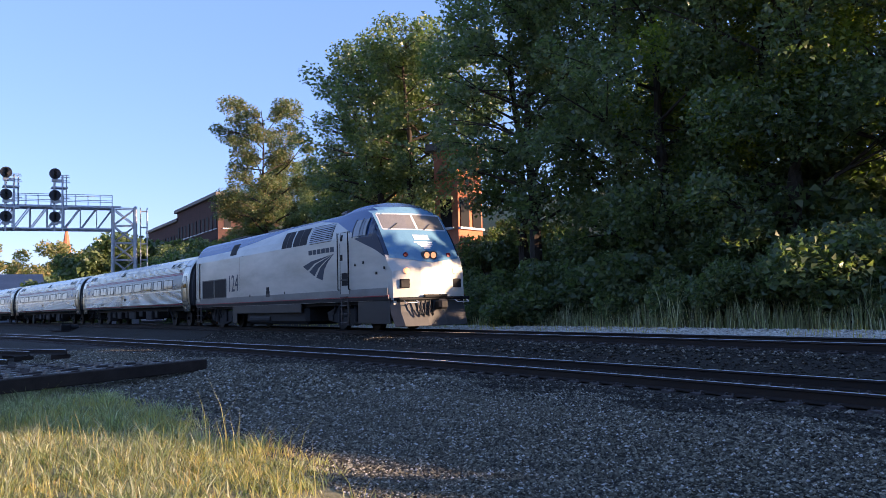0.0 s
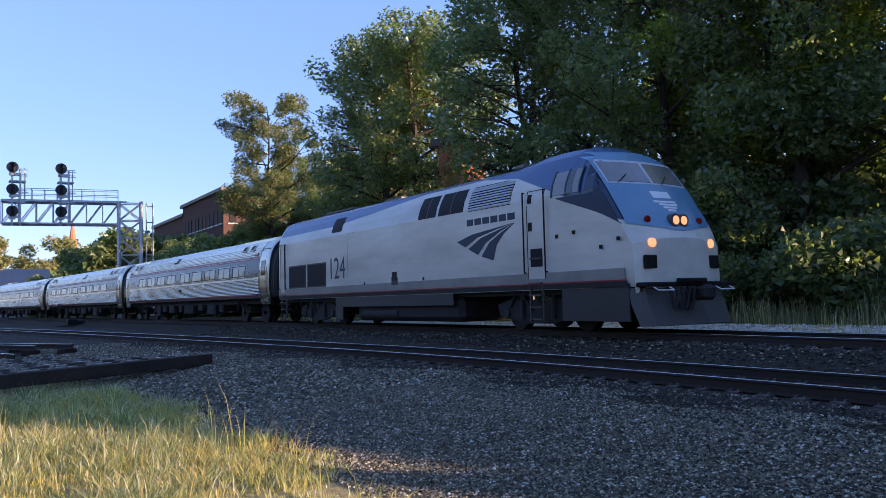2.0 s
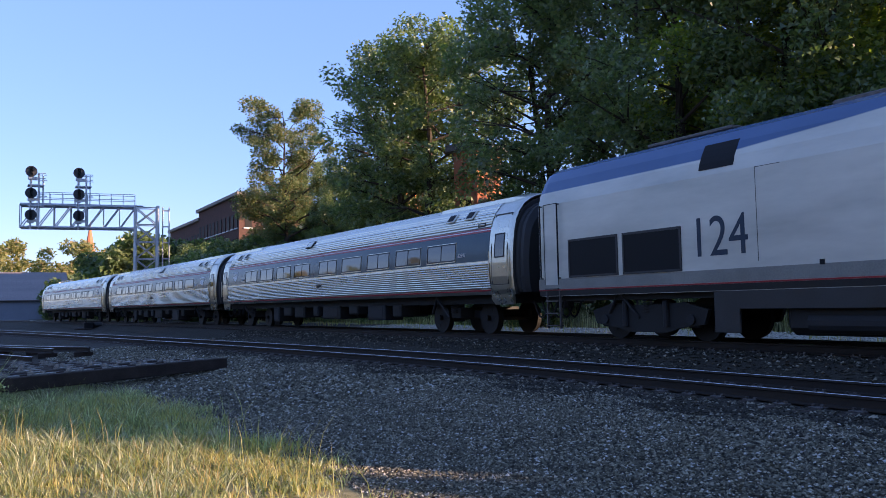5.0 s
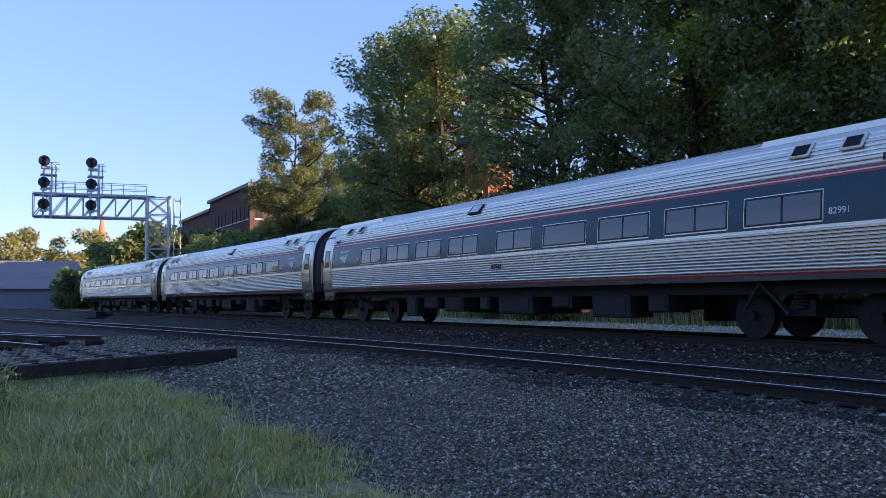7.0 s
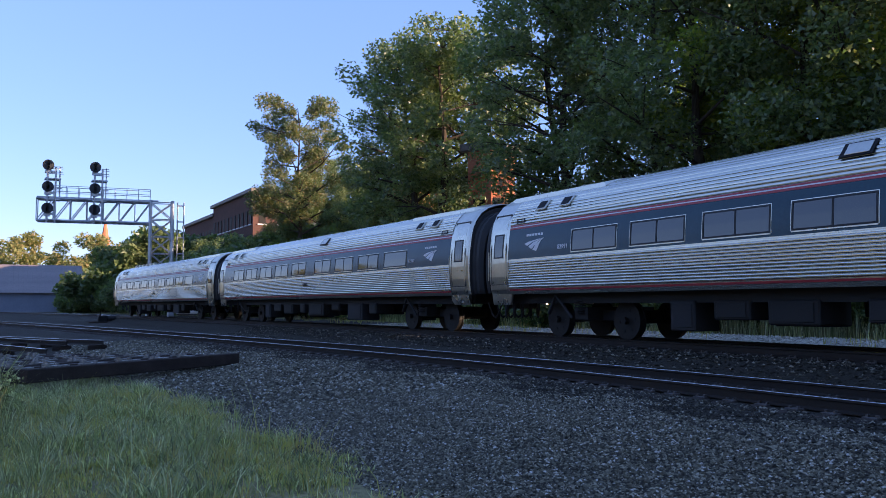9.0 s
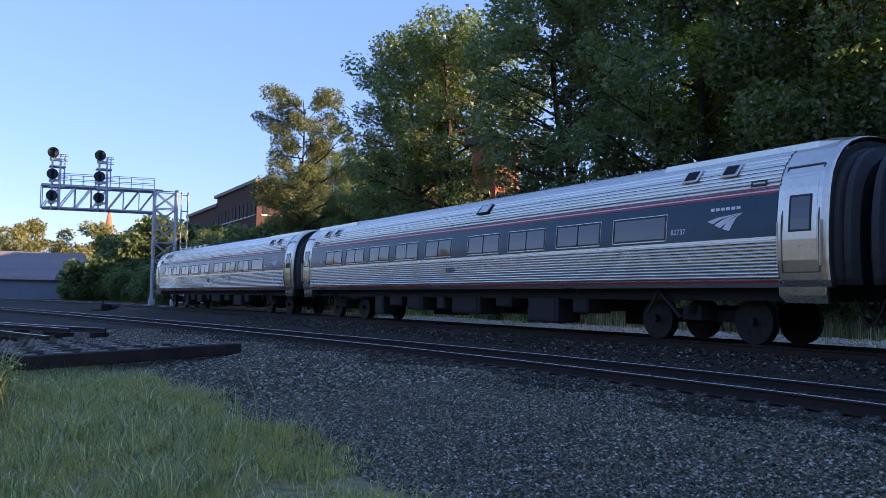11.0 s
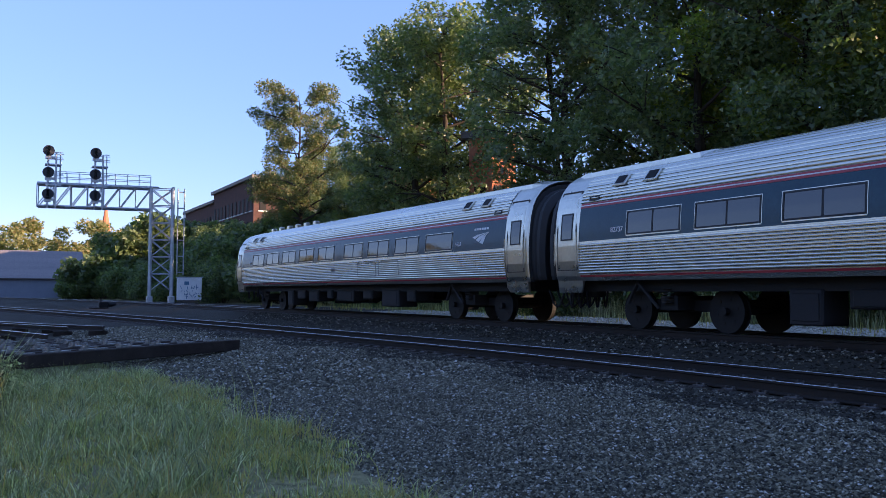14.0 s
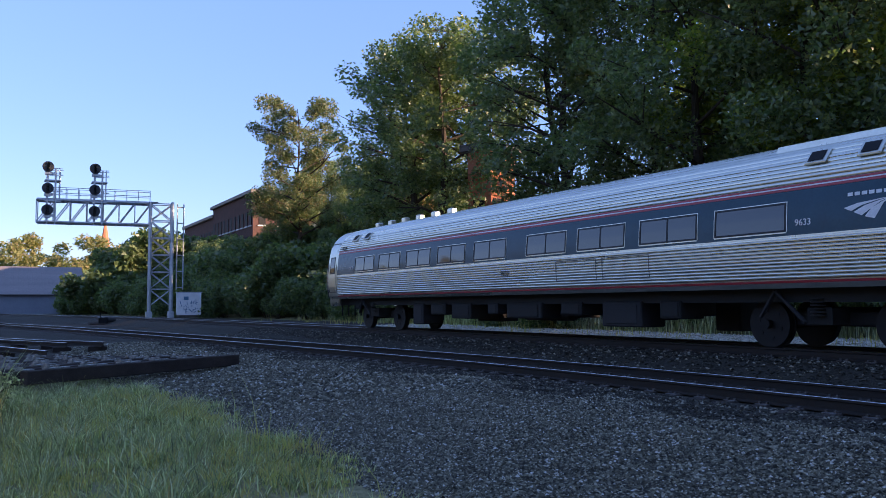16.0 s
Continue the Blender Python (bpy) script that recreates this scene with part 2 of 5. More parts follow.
M_LAMP_RED = Mat("red_lens", (0.22, 0.01, 0.015), 0.2).m


# ---- mesh helpers ----
def part(name, bm, material, parent=None, label=""):
    me = bpy.data.meshes.new(name)
    bm.normal_update()
    bm.to_mesh(me)
    bm.free()
    me.materials.append(material)
    ob = new(name, me)
    if parent:
        ob.parent = parent
    if label:
        ob["label"] = label
    return ob


def mesh_part(name, verts, faces, material, parent=None, label="", smooth=False):
    me = bpy.data.meshes.new(name)
    me.from_pydata(verts, [], faces)
    me.materials.append(material)
    if smooth:
        me.polygons.foreach_set("use_smooth", [True] * len(me.polygons))
    ob = new(name, me)
    if parent:
        ob.parent = parent
    if label:
        ob["label"] = label
    return ob


def share(ob, parent, m):
    """One more object on the same mesh."""
    o = ob.copy()
    scene.collection.objects.link(o)
    o.parent = parent
    o.matrix_basis = m
    return o


def empty(name, label, category, group="", kind=""):
    return tagged(new(name), label, category, group, kind)


def box(bm, c, s, m=None, bevel=0.0):
    r = bmesh.ops.create_cube(bm, size=1.0, matrix=(m or Matrix()) @ Matrix.Translation(c) @ Matrix.Diagonal((*s, 1)))
    if bevel:
        edges = list({e for v in r["verts"] for e in v.link_edges})
        bmesh.ops.bevel(bm, geom=edges, offset=bevel, segments=1, affect="EDGES")
    return bm


def tube(bm, p, q, r, r2=None, seg=8, caps=True):
    p, q = Vector(p), Vector(q)
    d = q - p
    turn = d.to_track_quat("Z", "Y").to_matrix().to_4x4()
    bmesh.ops.create_cone(bm, cap_ends=caps, segments=seg, radius1=r, radius2=r if r2 is None else r2, depth=d.length,
                          matrix=Matrix.Translation((p + q) / 2) @ turn)
    return bm


def loft(bm, rings, closed=False, caps=False):
    rows = [[bm.verts.new(p) for p in ring] for ring in rings]
    n = len(rows[0])
    for a, b in zip(rows, rows[1:]):
        for i in range(n if closed else n - 1):
            j = (i + 1) % n
            bm.faces.new((a[i], a[j], b[j], b[i]))
    if caps:
        bm.faces.new(rows[0][::-1])
        bm.faces.new(rows[-1])
    return bm


def B():
    return bmesh.new()


# ---- the line of the tracks ----
BEND = -0.0014
NEAR_Y, NEAR_Z = -4.17, -0.32


def track_y(x):
    return BEND / 2 * min(x, 0.0) ** 2


def split(x):
    """How far the near track has swung away from the far one."""
    u = (-14.0 - x) / 2.5
    return 0.105 * 2.5 * (math.log1p(math.exp(u)) if u < 30 else u)


def near_y(x):
    return NEAR_Y + track_y(x) - split(x)


def smooth(a, b, v):
    v = min(1.0, max(0.0, (v - a) / (b - a)))
    return v * v * (3 - 2 * v)


def ground_z(x, y):
    v, n = y - track_y(max(x, -130)), y - near_y(max(x, -130)) + NEAR_Y
    z = -0.75 + 0.24 * smooth(-10.4, -6.0, n)
    z += (-0.195 + 0.51) * smooth(-2.7, -1.7, v)
    z -= 0.07 * smooth(1.6, 2.6, v)
    z += 0.10 * smooth(3.0, 6.5, v)
    hill = smooth(7.5, 34.0, v) * (9.5 + 3.0 * smooth(-40, -110, x)) + 0.03 * max(0.0, v - 30)
    hill *= 1.0 - 0.97 * smooth(-104, -140, x)
    z += hill
    if v > 7:
        z += 0.35 * noise.noise(Vector((x * 0.12, y * 0.12, 0.0))) * smooth(7, 12, v)
    return z


def build_ground():
    xs = np.concatenate([-np.geomspace(160, 2500, 14)[::-1], np.arange(-140, -40, 4.0), np.arange(-40, 12, 1.0), np.arange(12, 60, 4), np.geomspace(64, 2500, 14)])
    ys = np.concatenate([-np.geomspace(60, 2500, 14)[::-1], np.arange(-50, -16, 4.0), np.arange(-15, 12, 0.5), np.arange(12, 60, 3.0), np.geomspace(64, 2500, 14)])
    verts = [(x, y, ground_z(x, y)) for y in ys for x in xs]
    w = len(xs)
    faces = [(j * w + i, j * w + i + 1, (j + 1) * w + i + 1, (j + 1) * w + i) for j in range(len(ys) - 1) for i in range(w - 1)]
    ob = mesh_part("ground", verts, faces, M_GROUND, smooth=True)
    zone = ob.data.color_attributes.new("zone", "FLOAT_COLOR", "POINT")
    cols = []
    for x, y, z in verts:
        v, n = y - track_y(max(x, -130)), y - near_y(max(x, -130)) + NEAR_Y
        grass = max(1 - smooth(-11.5, -10.6, y + 0.25 * math.sin(x * 1.3)), smooth(6.8, 8.2, v))
        if v < 0:
            grass *= smooth(-32, -22, x) if y > -30 else 1.0
        pale = smooth(2.2, 3.2, v) * (1 - smooth(6.0, 7.6, v)) * smooth(-45, -22, x)
        cols += [grass, pale, 0, 1]
    zone.data.foreach_set("color", cols)
    return tagged(ob, "grey ballast bed rising to a grassy wooded bank", "ground", kind="structure")


build_ground()
# ---- tracks ----
def rail_profile(dz):
    return [(-0.07, -0.17 + dz), (0.07, -0.17 + dz), (0.07, -0.155 + dz), (0.012, -0.135 + dz), (0.012, -0.045 + dz), (0.036, -0.032 + dz), (0.036, -0.006 + dz),
            (0.026, dz), (-0.026, dz), (-0.036, -0.006 + dz), (-0.036, -0.032 + dz), (-0.012, -0.045 + dz), (-0.012, -0.135 + dz), (-0.07, -0.155 + dz)]


HEAD = ((-0.031, -0.001), (-0.025, 0.003), (0.025, 0.003), (0.031, -0.001))   # worn, polished top of a rail


def build_track(name, label, mid, z0, x0, x1, tie_x0):
    track = empty(name, label, "railway track", "main tracks", "structure")
    xs = list(np.arange(x0, -120, 8.0)) + list(np.arange(-120, x1, 2.0))
    tie_bm = box(B(), (0, 0, -0.09), (0.23, 2.6, 0.18), bevel=0.012)
    tie = part("tie", tie_bm, M_TIE, track)
    plate_bm = box(B(), (0, 0, 0.006), (0.19, 0.34, 0.022), bevel=0.004)
    for sx in (-1, 1):
        for sy in (-1, 1):
            box(plate_bm, (sx * 0.06, sy * 0.10, 0.03), (0.03, 0.045, 0.03))
    plate = part("tie_plate", plate_bm, M_STEEL_DARK, tie)
    plate.location = (0, -0.753, 0)
    share(plate, tie, Matrix.Translation((0, 0.753, 0)))
    for side in (-1, 1):
        bm = B()
        rings = []
        for x in xs:
            slope = (mid(x + 0.5) - mid(x - 0.5))
            a = math.atan(slope)
            rings.append([(x - math.sin(a) * (side * 0.753 + u), mid(x) + math.cos(a) * (side * 0.753 + u), z0 + w) for u, w in rail_profile(0)])
        loft(bm, rings, closed=True)
        rail = part("rail", bm, M_RAIL_SIDE, track, "rust-brown steel rail")
        bm = B()
        rings = []
        for x in xs:
            a = math.atan(mid(x + 0.5) - mid(x - 0.5))
            rings.append([(x - math.sin(a) * (side * 0.753 + u), mid(x) + math.cos(a) * (side * 0.753 + u), z0 + w) for u, w in HEAD])
        loft(bm, rings)
        part("running_surface", bm, M_RAIL_TOP, rail, "polished bright rail head")
    rnd = random.Random(5)
    x, first = tie_x0, True
    while x > -78:
        a = math.atan(mid(x + 0.5) - mid(x - 0.5)) + rnd.uniform(-0.012, 0.012)
        m = Matrix.Translation((x, mid(x) + rnd.uniform(-0.04, 0.04), z0 - 0.178)) @ Matrix.Rotation(a, 4, "Z")
        if first:
            tie.matrix_basis, first = m, False
        else:
            t = share(tie, track, m)
            for c in tie.children:
                share(c, t, c.matrix_basis.copy())
        x -= 0.52
    return track


build_track("track_far", "rusty main track on dark timber ties in ballast", track_y, 0.0, -420, 90, 12)
build_track("track_near", "nearer main track with brown rails on timber ties", near_y, NEAR_Z, -300, 90, 8)


# ---- coaches ----
SIDE = [(1.50, 1.12), (1.545, 1.25), (1.585, 1.6), (1.592, 2.0), (1.580, 2.3), (1.552, 2.6), (1.51, 2.88), (1.435, 3.16), (1.31, 3.39), (1.12, 3.61), (0.86, 3.77), (0.56, 3.865), (0.27, 3.91), (0.0, 3.925)]


def side_point(z, off=0.0):
    """Half width at that height, pushed outwards by off along the normal."""
    for (y0, z0), (y1, z1) in zip(SIDE, SIDE[1:]):
        if z <= z1:
            f = (z - z0) / (z1 - z0)
            ny, nz = z1 - z0, -(y1 - y0)
            k = off / math.hypot(ny, nz)
            return y0 + f * (y1 - y0) + ny * k, z + nz * k
    return 0.0, 3.925 + off


def skin(bm, z0, z1, x0, x1, side, off, steps=4, thick=0.02, round_ends=False):
    """A plate that follows the coach's side from height z0 to z1."""
    zs = [z0 + (z1 - z0) * i / steps for i in range(steps + 1)]
    outer, inner = [side_point(z, off) for z in zs], [side_point(z, off - thick) for z in zs]
    ring = outer + inner[::-1]
    r0 = [(x0, side * y, z) for y, z in ring]
    r1 = [(x1, side * y, z) for y, z in ring]
    loft(bm, [r0, r1] if side < 0 else [r1, r0], closed=True, caps=True)
    return bm


def pane_frame(bm, z0, z1, x0, x1, side, off, w, thick=0.03):
    skin(bm, z0, z0 + w, x0, x1, side, off, 1, thick)
    skin(bm, z1 - w, z1, x0, x1, side, off, 1, thick)
    skin(bm, z0 + w, z1 - w, x0, x0 + w, side, off, 2, thick)
    skin(bm, z0 + w, z1 - w, x1 - w, x1, side, off, 2, thick)
    return bm


def fluted(zs, step, depth):
    """The section between two heights, corrugated with rounded ridges."""
    out, n = [], max(1, round((zs[1] - zs[0]) / step))
    h = (zs[1] - zs[0]) / n
    for i in range(n):
        a = zs[0] + h * i
        out += [side_point(a + u * h, depth * k) for u, k in ((0.0, 0.0), (0.12, 0.55), (0.34, 1.0), (0.62, 1.0), (0.84, 0.55))]
    return out


def roof_flutes():
    """Ridges across the roof from eaves to crown, by arc length."""
    out = fluted((2.98, 3.62), 0.085, 0.018)
    top = [side_point(3.62)] + [(y0, z0) for y0, z0 in SIDE if z0 > 3.66]
    for (ya, za), (yb, zb) in zip(top, top[1:]):
        n = max(1, round(math.hypot(yb - ya, zb - za) / 0.12))
        for i in range(n):
            for u, k in ((0.0, 0.0), (0.15, 0.55), (0.36, 1.0), (0.64, 1.0), (0.85, 0.55)):
                f = (i + u) / n
                out.append((ya + (yb - ya) * f, za + (zb - za) * f + 0.015 * k))
    out.append(top[-1])
    return out


def both_sides(half):
    return [(-y, z) for y, z in half] + [(y, z) for y, z in half[::-1] if y > 1e-4]


def bogie(parent, x, outside=False):
    """A two-axle bogie; outside: its side frames and axle boxes lie outside the wheels."""
    fy = 1.05 if outside else 0.52
    truck = part("bogie", box(box(box(B(), (0, -fy, 0.56), (3.1, 0.16, 0.26), bevel=0.03), (0, fy, 0.56), (3.1, 0.16, 0.26), bevel=0.03), (0, 0, 0.62), (0.5, 2.2, 0.3)), M_UNDER, parent, "grimy four-wheeled bogie with shade in its near-black colour")
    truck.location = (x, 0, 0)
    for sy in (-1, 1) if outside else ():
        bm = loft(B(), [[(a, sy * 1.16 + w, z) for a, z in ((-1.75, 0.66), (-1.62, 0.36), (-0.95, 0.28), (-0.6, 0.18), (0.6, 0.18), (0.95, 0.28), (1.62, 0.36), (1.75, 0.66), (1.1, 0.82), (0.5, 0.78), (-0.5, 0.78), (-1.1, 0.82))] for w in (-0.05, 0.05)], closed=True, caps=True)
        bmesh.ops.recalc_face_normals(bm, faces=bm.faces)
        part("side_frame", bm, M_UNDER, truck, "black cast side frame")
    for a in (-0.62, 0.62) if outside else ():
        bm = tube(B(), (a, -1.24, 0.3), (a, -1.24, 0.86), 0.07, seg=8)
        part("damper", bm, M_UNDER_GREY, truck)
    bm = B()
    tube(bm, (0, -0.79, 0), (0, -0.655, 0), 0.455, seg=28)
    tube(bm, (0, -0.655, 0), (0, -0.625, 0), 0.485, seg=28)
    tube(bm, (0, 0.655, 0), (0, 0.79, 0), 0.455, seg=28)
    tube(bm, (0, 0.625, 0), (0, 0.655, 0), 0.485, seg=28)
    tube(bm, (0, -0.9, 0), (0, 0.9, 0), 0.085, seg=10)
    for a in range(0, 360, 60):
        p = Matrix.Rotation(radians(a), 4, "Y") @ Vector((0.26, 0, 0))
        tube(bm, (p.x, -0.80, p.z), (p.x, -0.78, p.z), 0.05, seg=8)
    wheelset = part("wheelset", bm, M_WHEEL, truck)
    wheelset.location = (-1.3, 0, 0.457)
    other = share(wheelset, truck, Matrix.Translation((1.3, 0, 0.457)))
    WHEELS.extend([wheelset, other])
    for sx in (-1.3, 1.3) if outside else ():
        bm = B()
        box(bm, (sx, -1.1, 0.46), (0.34, 0.2, 0.34), bevel=0.04)
        tube(bm, (sx, -1.2, 0.46), (sx, -1.26, 0.46), 0.11, seg=12)
        part("axle_box", bm, M_UNDER_GREY, truck)
    bm = B()
    for k in range(6):
        tube(bm, (0, -1.12, 0.62 + k * 0.06), (0, -1.12, 0.645 + k * 0.06), 0.14, seg=12)
    part("spring", bm, M_UNDER, truck)
    bm = B()
    tube(bm, (-0.75, -1.3, 1.08), (-0.2, -1.22, 0.5), 0.04, seg=6)
    tube(bm, (-0.75, -1.3, 1.08), (-1.15, -1.22, 0.6), 0.04, seg=6)
    part("brace", bm, M_UNDER_GREY, truck)
    return truck


def lettering(name, body, size, material, parent, m):
    """Built-in lettering turned into a thin mesh."""
    cu = bpy.data.curves.new(name, "FONT")
    cu.body, cu.size, cu.extrude, cu.align_x, cu.align_y = body, size, 0.003, "CENTER", "CENTER"
    tmp = bpy.data.objects.new(name, cu)
    scene.collection.objects.link(tmp)
    me = bpy.data.meshes.new_from_object(tmp.evaluated_get(bpy.context.evaluated_depsgraph_get()))
    bpy.data.objects.remove(tmp)
    bpy.data.curves.remove(cu)
    me.materials.clear()
    me.materials.append(material)
    ob = new(name, me)
    ob.parent = parent
    ob.matrix_basis = m
    return ob


def swoosh(bm, to):
    """Three curved blades that fan out like a receding track; to(u, v) gives a point from emblem units."""
    shapes = (((0.0, 0.52), (0.16, 0.37), (0.38, 0.57), (0.70, 0.70), (1.0, 0.80), (0.64, 0.73), (0.28, 0.66)),
              ((0.21, 0.32), (0.38, 0.16), (0.52, 0.42), (0.76, 0.64), (1.0, 0.80), (0.70, 0.67), (0.44, 0.55)),
              ((0.44, 0.11), (0.64, 0.0), (0.70, 0.34), (0.82, 0.58), (1.0, 0.80), (0.78, 0.62), (0.58, 0.42)))
    for s in shapes:
        lo = [bm.verts.new(to(u, v, 0.0)) for u, v in s]
        hi = [bm.verts.new(to(u, v, 0.004)) for u, v in s]
        bm.faces.new(hi)
        for i in range(len(s)):
            j = (i + 1) % len(s)
            bm.faces.new((lo[i], lo[j], hi[j], hi[i]))
    bmesh.ops.triangulate(bm, faces=[f for f in bm.faces if len(f.verts) > 4])
    return bm


WHEELS = []
BODY = 12.7


def build_coach(number, number_end, cab_end, label):
    """One coach about its middle; number_end is +1 or -1 along x, cab_end too or 0."""
    coach = empty("passenger_coach", label, "train car", "coaches of the train")
    wx = 11.55
    low = fluted((1.28, 2.0), 0.066, 0.018)
    section = both_sides([(1.50, 1.12), side_point(1.26)] + low + [side_point(2.0), side_point(2.02), side_point(2.96)] + roof_flutes())
    bm = loft(B(), [[(-wx, y, z) for y, z in section], [(wx, y, z) for y, z in section]])
    part("fluted_body", bm, M_STAINLESS, coach, "fluted stainless steel sides and roof")
    for e in (-1, 1):
        plain = both_sides([p for p in SIDE])
        rings = []
        for x, k, dz in ((wx - 0.01, 1.0, 0), (12.42, 1.0, 0), (12.50, 0.985, -0.01), (12.53, 0.955, -0.03)):
            rings.append([(e * x, y * k, z + dz * (z - 1) / 2.8) for y, z in plain])
        if e < 0:
            rings = rings[::-1]
        bm = loft(B(), rings)
        part("vestibule_end", bm, M_STAINLESS_SMOOTH, coach, "smooth stainless vestibule end")
        cap = [[(e * x, y * k, 1.0 + (z - 1.0) * k) for y, z in plain] for x, k in ((12.515, 0.96), (12.56, 0.955), (12.575, 0.92))]
        bm = loft(B(), cap if e > 0 else cap[::-1])
        bm.faces.new([bm.verts.new(p) for p in (cap[-1] if e > 0 else cap[-1][::-1])])
        part("end_wall", bm, M_UNDER, coach, "near-black end wall")
        bm = B()
        plug = [[(e * x, y * k, 1.16 + (z - 1.12) * (0.98 * k)) for y, z in plain] for x, k in ((12.56, 0.92), (12.66, 0.91), (12.70, 0.88), (12.76, 0.91), (12.88, 0.91), (12.98, 0.84))]
        loft(bm, plug if e > 0 else plug[::-1])
        bm.faces.new([bm.verts.new(p) for p in (plug[-1] if e > 0 else plug[-1][::-1])])
        part("gangway", bm, M_RUBBER, coach, "black rubber gangway bellows")
        bm = B()
        box(bm, (e * (BODY + 0.1), 0, 0.85), (0.5, 0.3, 0.26), bevel=0.04)
        part("coupler", bm, M_UNDER, coach, "dark knuckle coupler")
        for k in range(5):
            bm = B()
            a0 = -0.9 + 0.28 * k
            for i in range(6):
                u0, u1 = i / 6, (i + 1) / 6
                tube(bm, (e * (BODY - 0.1 + 0.42 * u0), a0 + 0.2 * u0, 0.92 - 0.46 * math.sin(math.pi * u0)), (e * (BODY - 0.1 + 0.42 * u1), a0 + 0.2 * u1, 0.92 - 0.46 * math.sin(math.pi * u1)), 0.028, seg=6)
            part("hose", bm, M_RUBBER, coach, "hanging black brake hose")
    for side in (-1, 1):
        part("blue_band", skin(B(), 2.06, 2.86, -wx + 0.02, wx - 0.02, side, 0.006, 8, 0.02), M_BLUE_BAND, coach, "dark blue window band")
        part("pale_band", skin(B(), 2.03, 2.058, -wx + 0.02, wx - 0.02, side, 0.008, 2, 0.02), M_STAINLESS_SMOOTH, coach)
        part("red_stripe", skin(B(), 2.865, 2.91, -wx + 0.02, wx - 0.02, side, 0.007, 1, 0.02), M_RED, coach, "red pinstripe")
        part("white_stripe", skin(B(), 2.912, 2.935, -wx + 0.02, wx - 0.02, side, 0.007, 1, 0.02), M_WHITE, coach)
        part("red_stripe", skin(B(), 2.937, 2.975, -wx + 0.02, wx - 0.02, side, 0.007, 1, 0.02), M_RED, coach)
        part("red_stripe", skin(B(), 1.215, 1.255, -wx + 0.02, wx - 0.02, side, 0.009, 1, 0.02), M_RED, coach, "lower red stripe")
        # windows: nine in two groups
        starts = [9.05, 7.03, 4.95, 2.88, 0.78, -1.78, -3.84, -5.93, -8.0]
        for i, s in enumerate(starts):
            x0, x1 = number_end * s - 0.81, number_end * s + 0.81
            frame_ob = part("window", pane_frame(B(), 2.13, 2.66, x0, x1, side, 0.022, 0.035), M_RUBBER, coach, "tinted window in a black rubber frame")
            single = i == (3 if number_end > 0 else 8)
            panes = [(x0 + 0.036, x1 - 0.036)] if single else [(x0 + 0.036, (x0 + x1) / 2 - 0.02), ((x0 + x1) / 2 + 0.02, x1 - 0.036)]
            for a, b in panes:
                part("pane", skin(B(), 2.166, 2.624, a, b, side, 0.012, 2, 0.01), M_GLASS, frame_ob, "dark tinted pane")
            if not single:
                part("mullion", skin(B(), 2.166, 2.624, panes[0][1] + 0.001, panes[1][0] - 0.001, side, 0.02, 1, 0.03), M_RUBBER, frame_ob)
            part("sill", skin(B(), 2.105, 2.125, x0, x1, side, 0.02, 1, 0.02), M_STAINLESS_SMOOTH, frame_ob)
            part("trim", pane_frame(B(), 2.127, 2.675, x0 - 0.018, x1 + 0.018, side, 0.015, 0.017, 0.02), M_STAINLESS_SMOOTH, frame_ob)
        for e in (-1, 1):
            d0, d1 = sorted((e * 11.68, e * 12.34))
            door = part("door", skin(B(), 1.42, 3.28, d0, d1, side, 0.006, 10, 0.05), M_STAINLESS_SMOOTH, coach, "stainless vestibule door")
            part("door_surround", pane_frame(B(), 1.38, 3.32, d0 - 0.05, d1 + 0.05, side, 0.022, 0.02, 0.05), M_STEEL_DARK, door)
            part("door_window", skin(B(), 2.15, 2.74, d0 + 0.14, d1 - 0.14, side, 0.013, 3, 0.02), M_GLASS, door, "small dark door window")
            part("door_window_seal", pane_frame(B(), 2.115, 2.775, d0 + 0.105, d1 - 0.105, side, 0.018, 0.035, 0.03), M_RUBBER, door)
            part("lower_step_panel", skin(B(), 1.14, 1.36, d0, d1, side, 0.008, 2, 0.03), M_STAINLESS_SMOOTH, door)
            for hx in (d0 - 0.1, d1 + 0.1):
                y, _ = side_point(1.9, 0.05)
                part("grab_rail", tube(B(), (hx, side * y, 1.5), (hx, side * y * 0.995, 2.3), 0.014, seg=6), M_STAINLESS_SMOOTH, coach)
            k0, k1 = sorted((e * 11.5, e * 12.46))
            bm = B()
            loft(bm, [[(x, side * 1.505, 1.14), (x, side * 1.49, 0.98), (x if abs(x) > 12 else x + e * 0.12, side * 1.46, 0.84), (x if abs(x) > 12 else x + e * 0.12, side * 1.40, 0.84), (x, side * 1.42, 1.14)] for x in ((k0, k1) if side < 0 else (k1, k0))], closed=True, caps=True)
            part("step_skirt", bm, M_STAINLESS_SMOOTH, coach, "stainless step skirt under the door")
            s0, s1 = sorted((e * 10.9, e * 11.25))
            part("side_marker", pane_frame(B(), 3.02, 3.14, s0, s1, side, 0.03, 0.03, 0.03), M_RUBBER, coach)
            # emblem and number at the two ends of the band

            def spot(x, zz, d):
                yy, z2 = side_point(zz, 0.012 + d)
                return (x, side * yy, z2)
            if e == -number_end:
                cx = e * 10.35
                bm = swoosh(B(), lambda u, v, d: spot(cx + (u - 0.5) * 0.85 * (1 if side < 0 else -1), 2.22 + v * 0.42, d))
                part("emblem", bm, M_WHITE, coach, "white three-blade emblem")
                bm = B()
                for k in range(6):
                    skin(bm, 2.63, 2.69, cx - 0.36 + k * 0.125, cx - 0.27 + k * 0.125, side, 0.013, 1, 0.008)
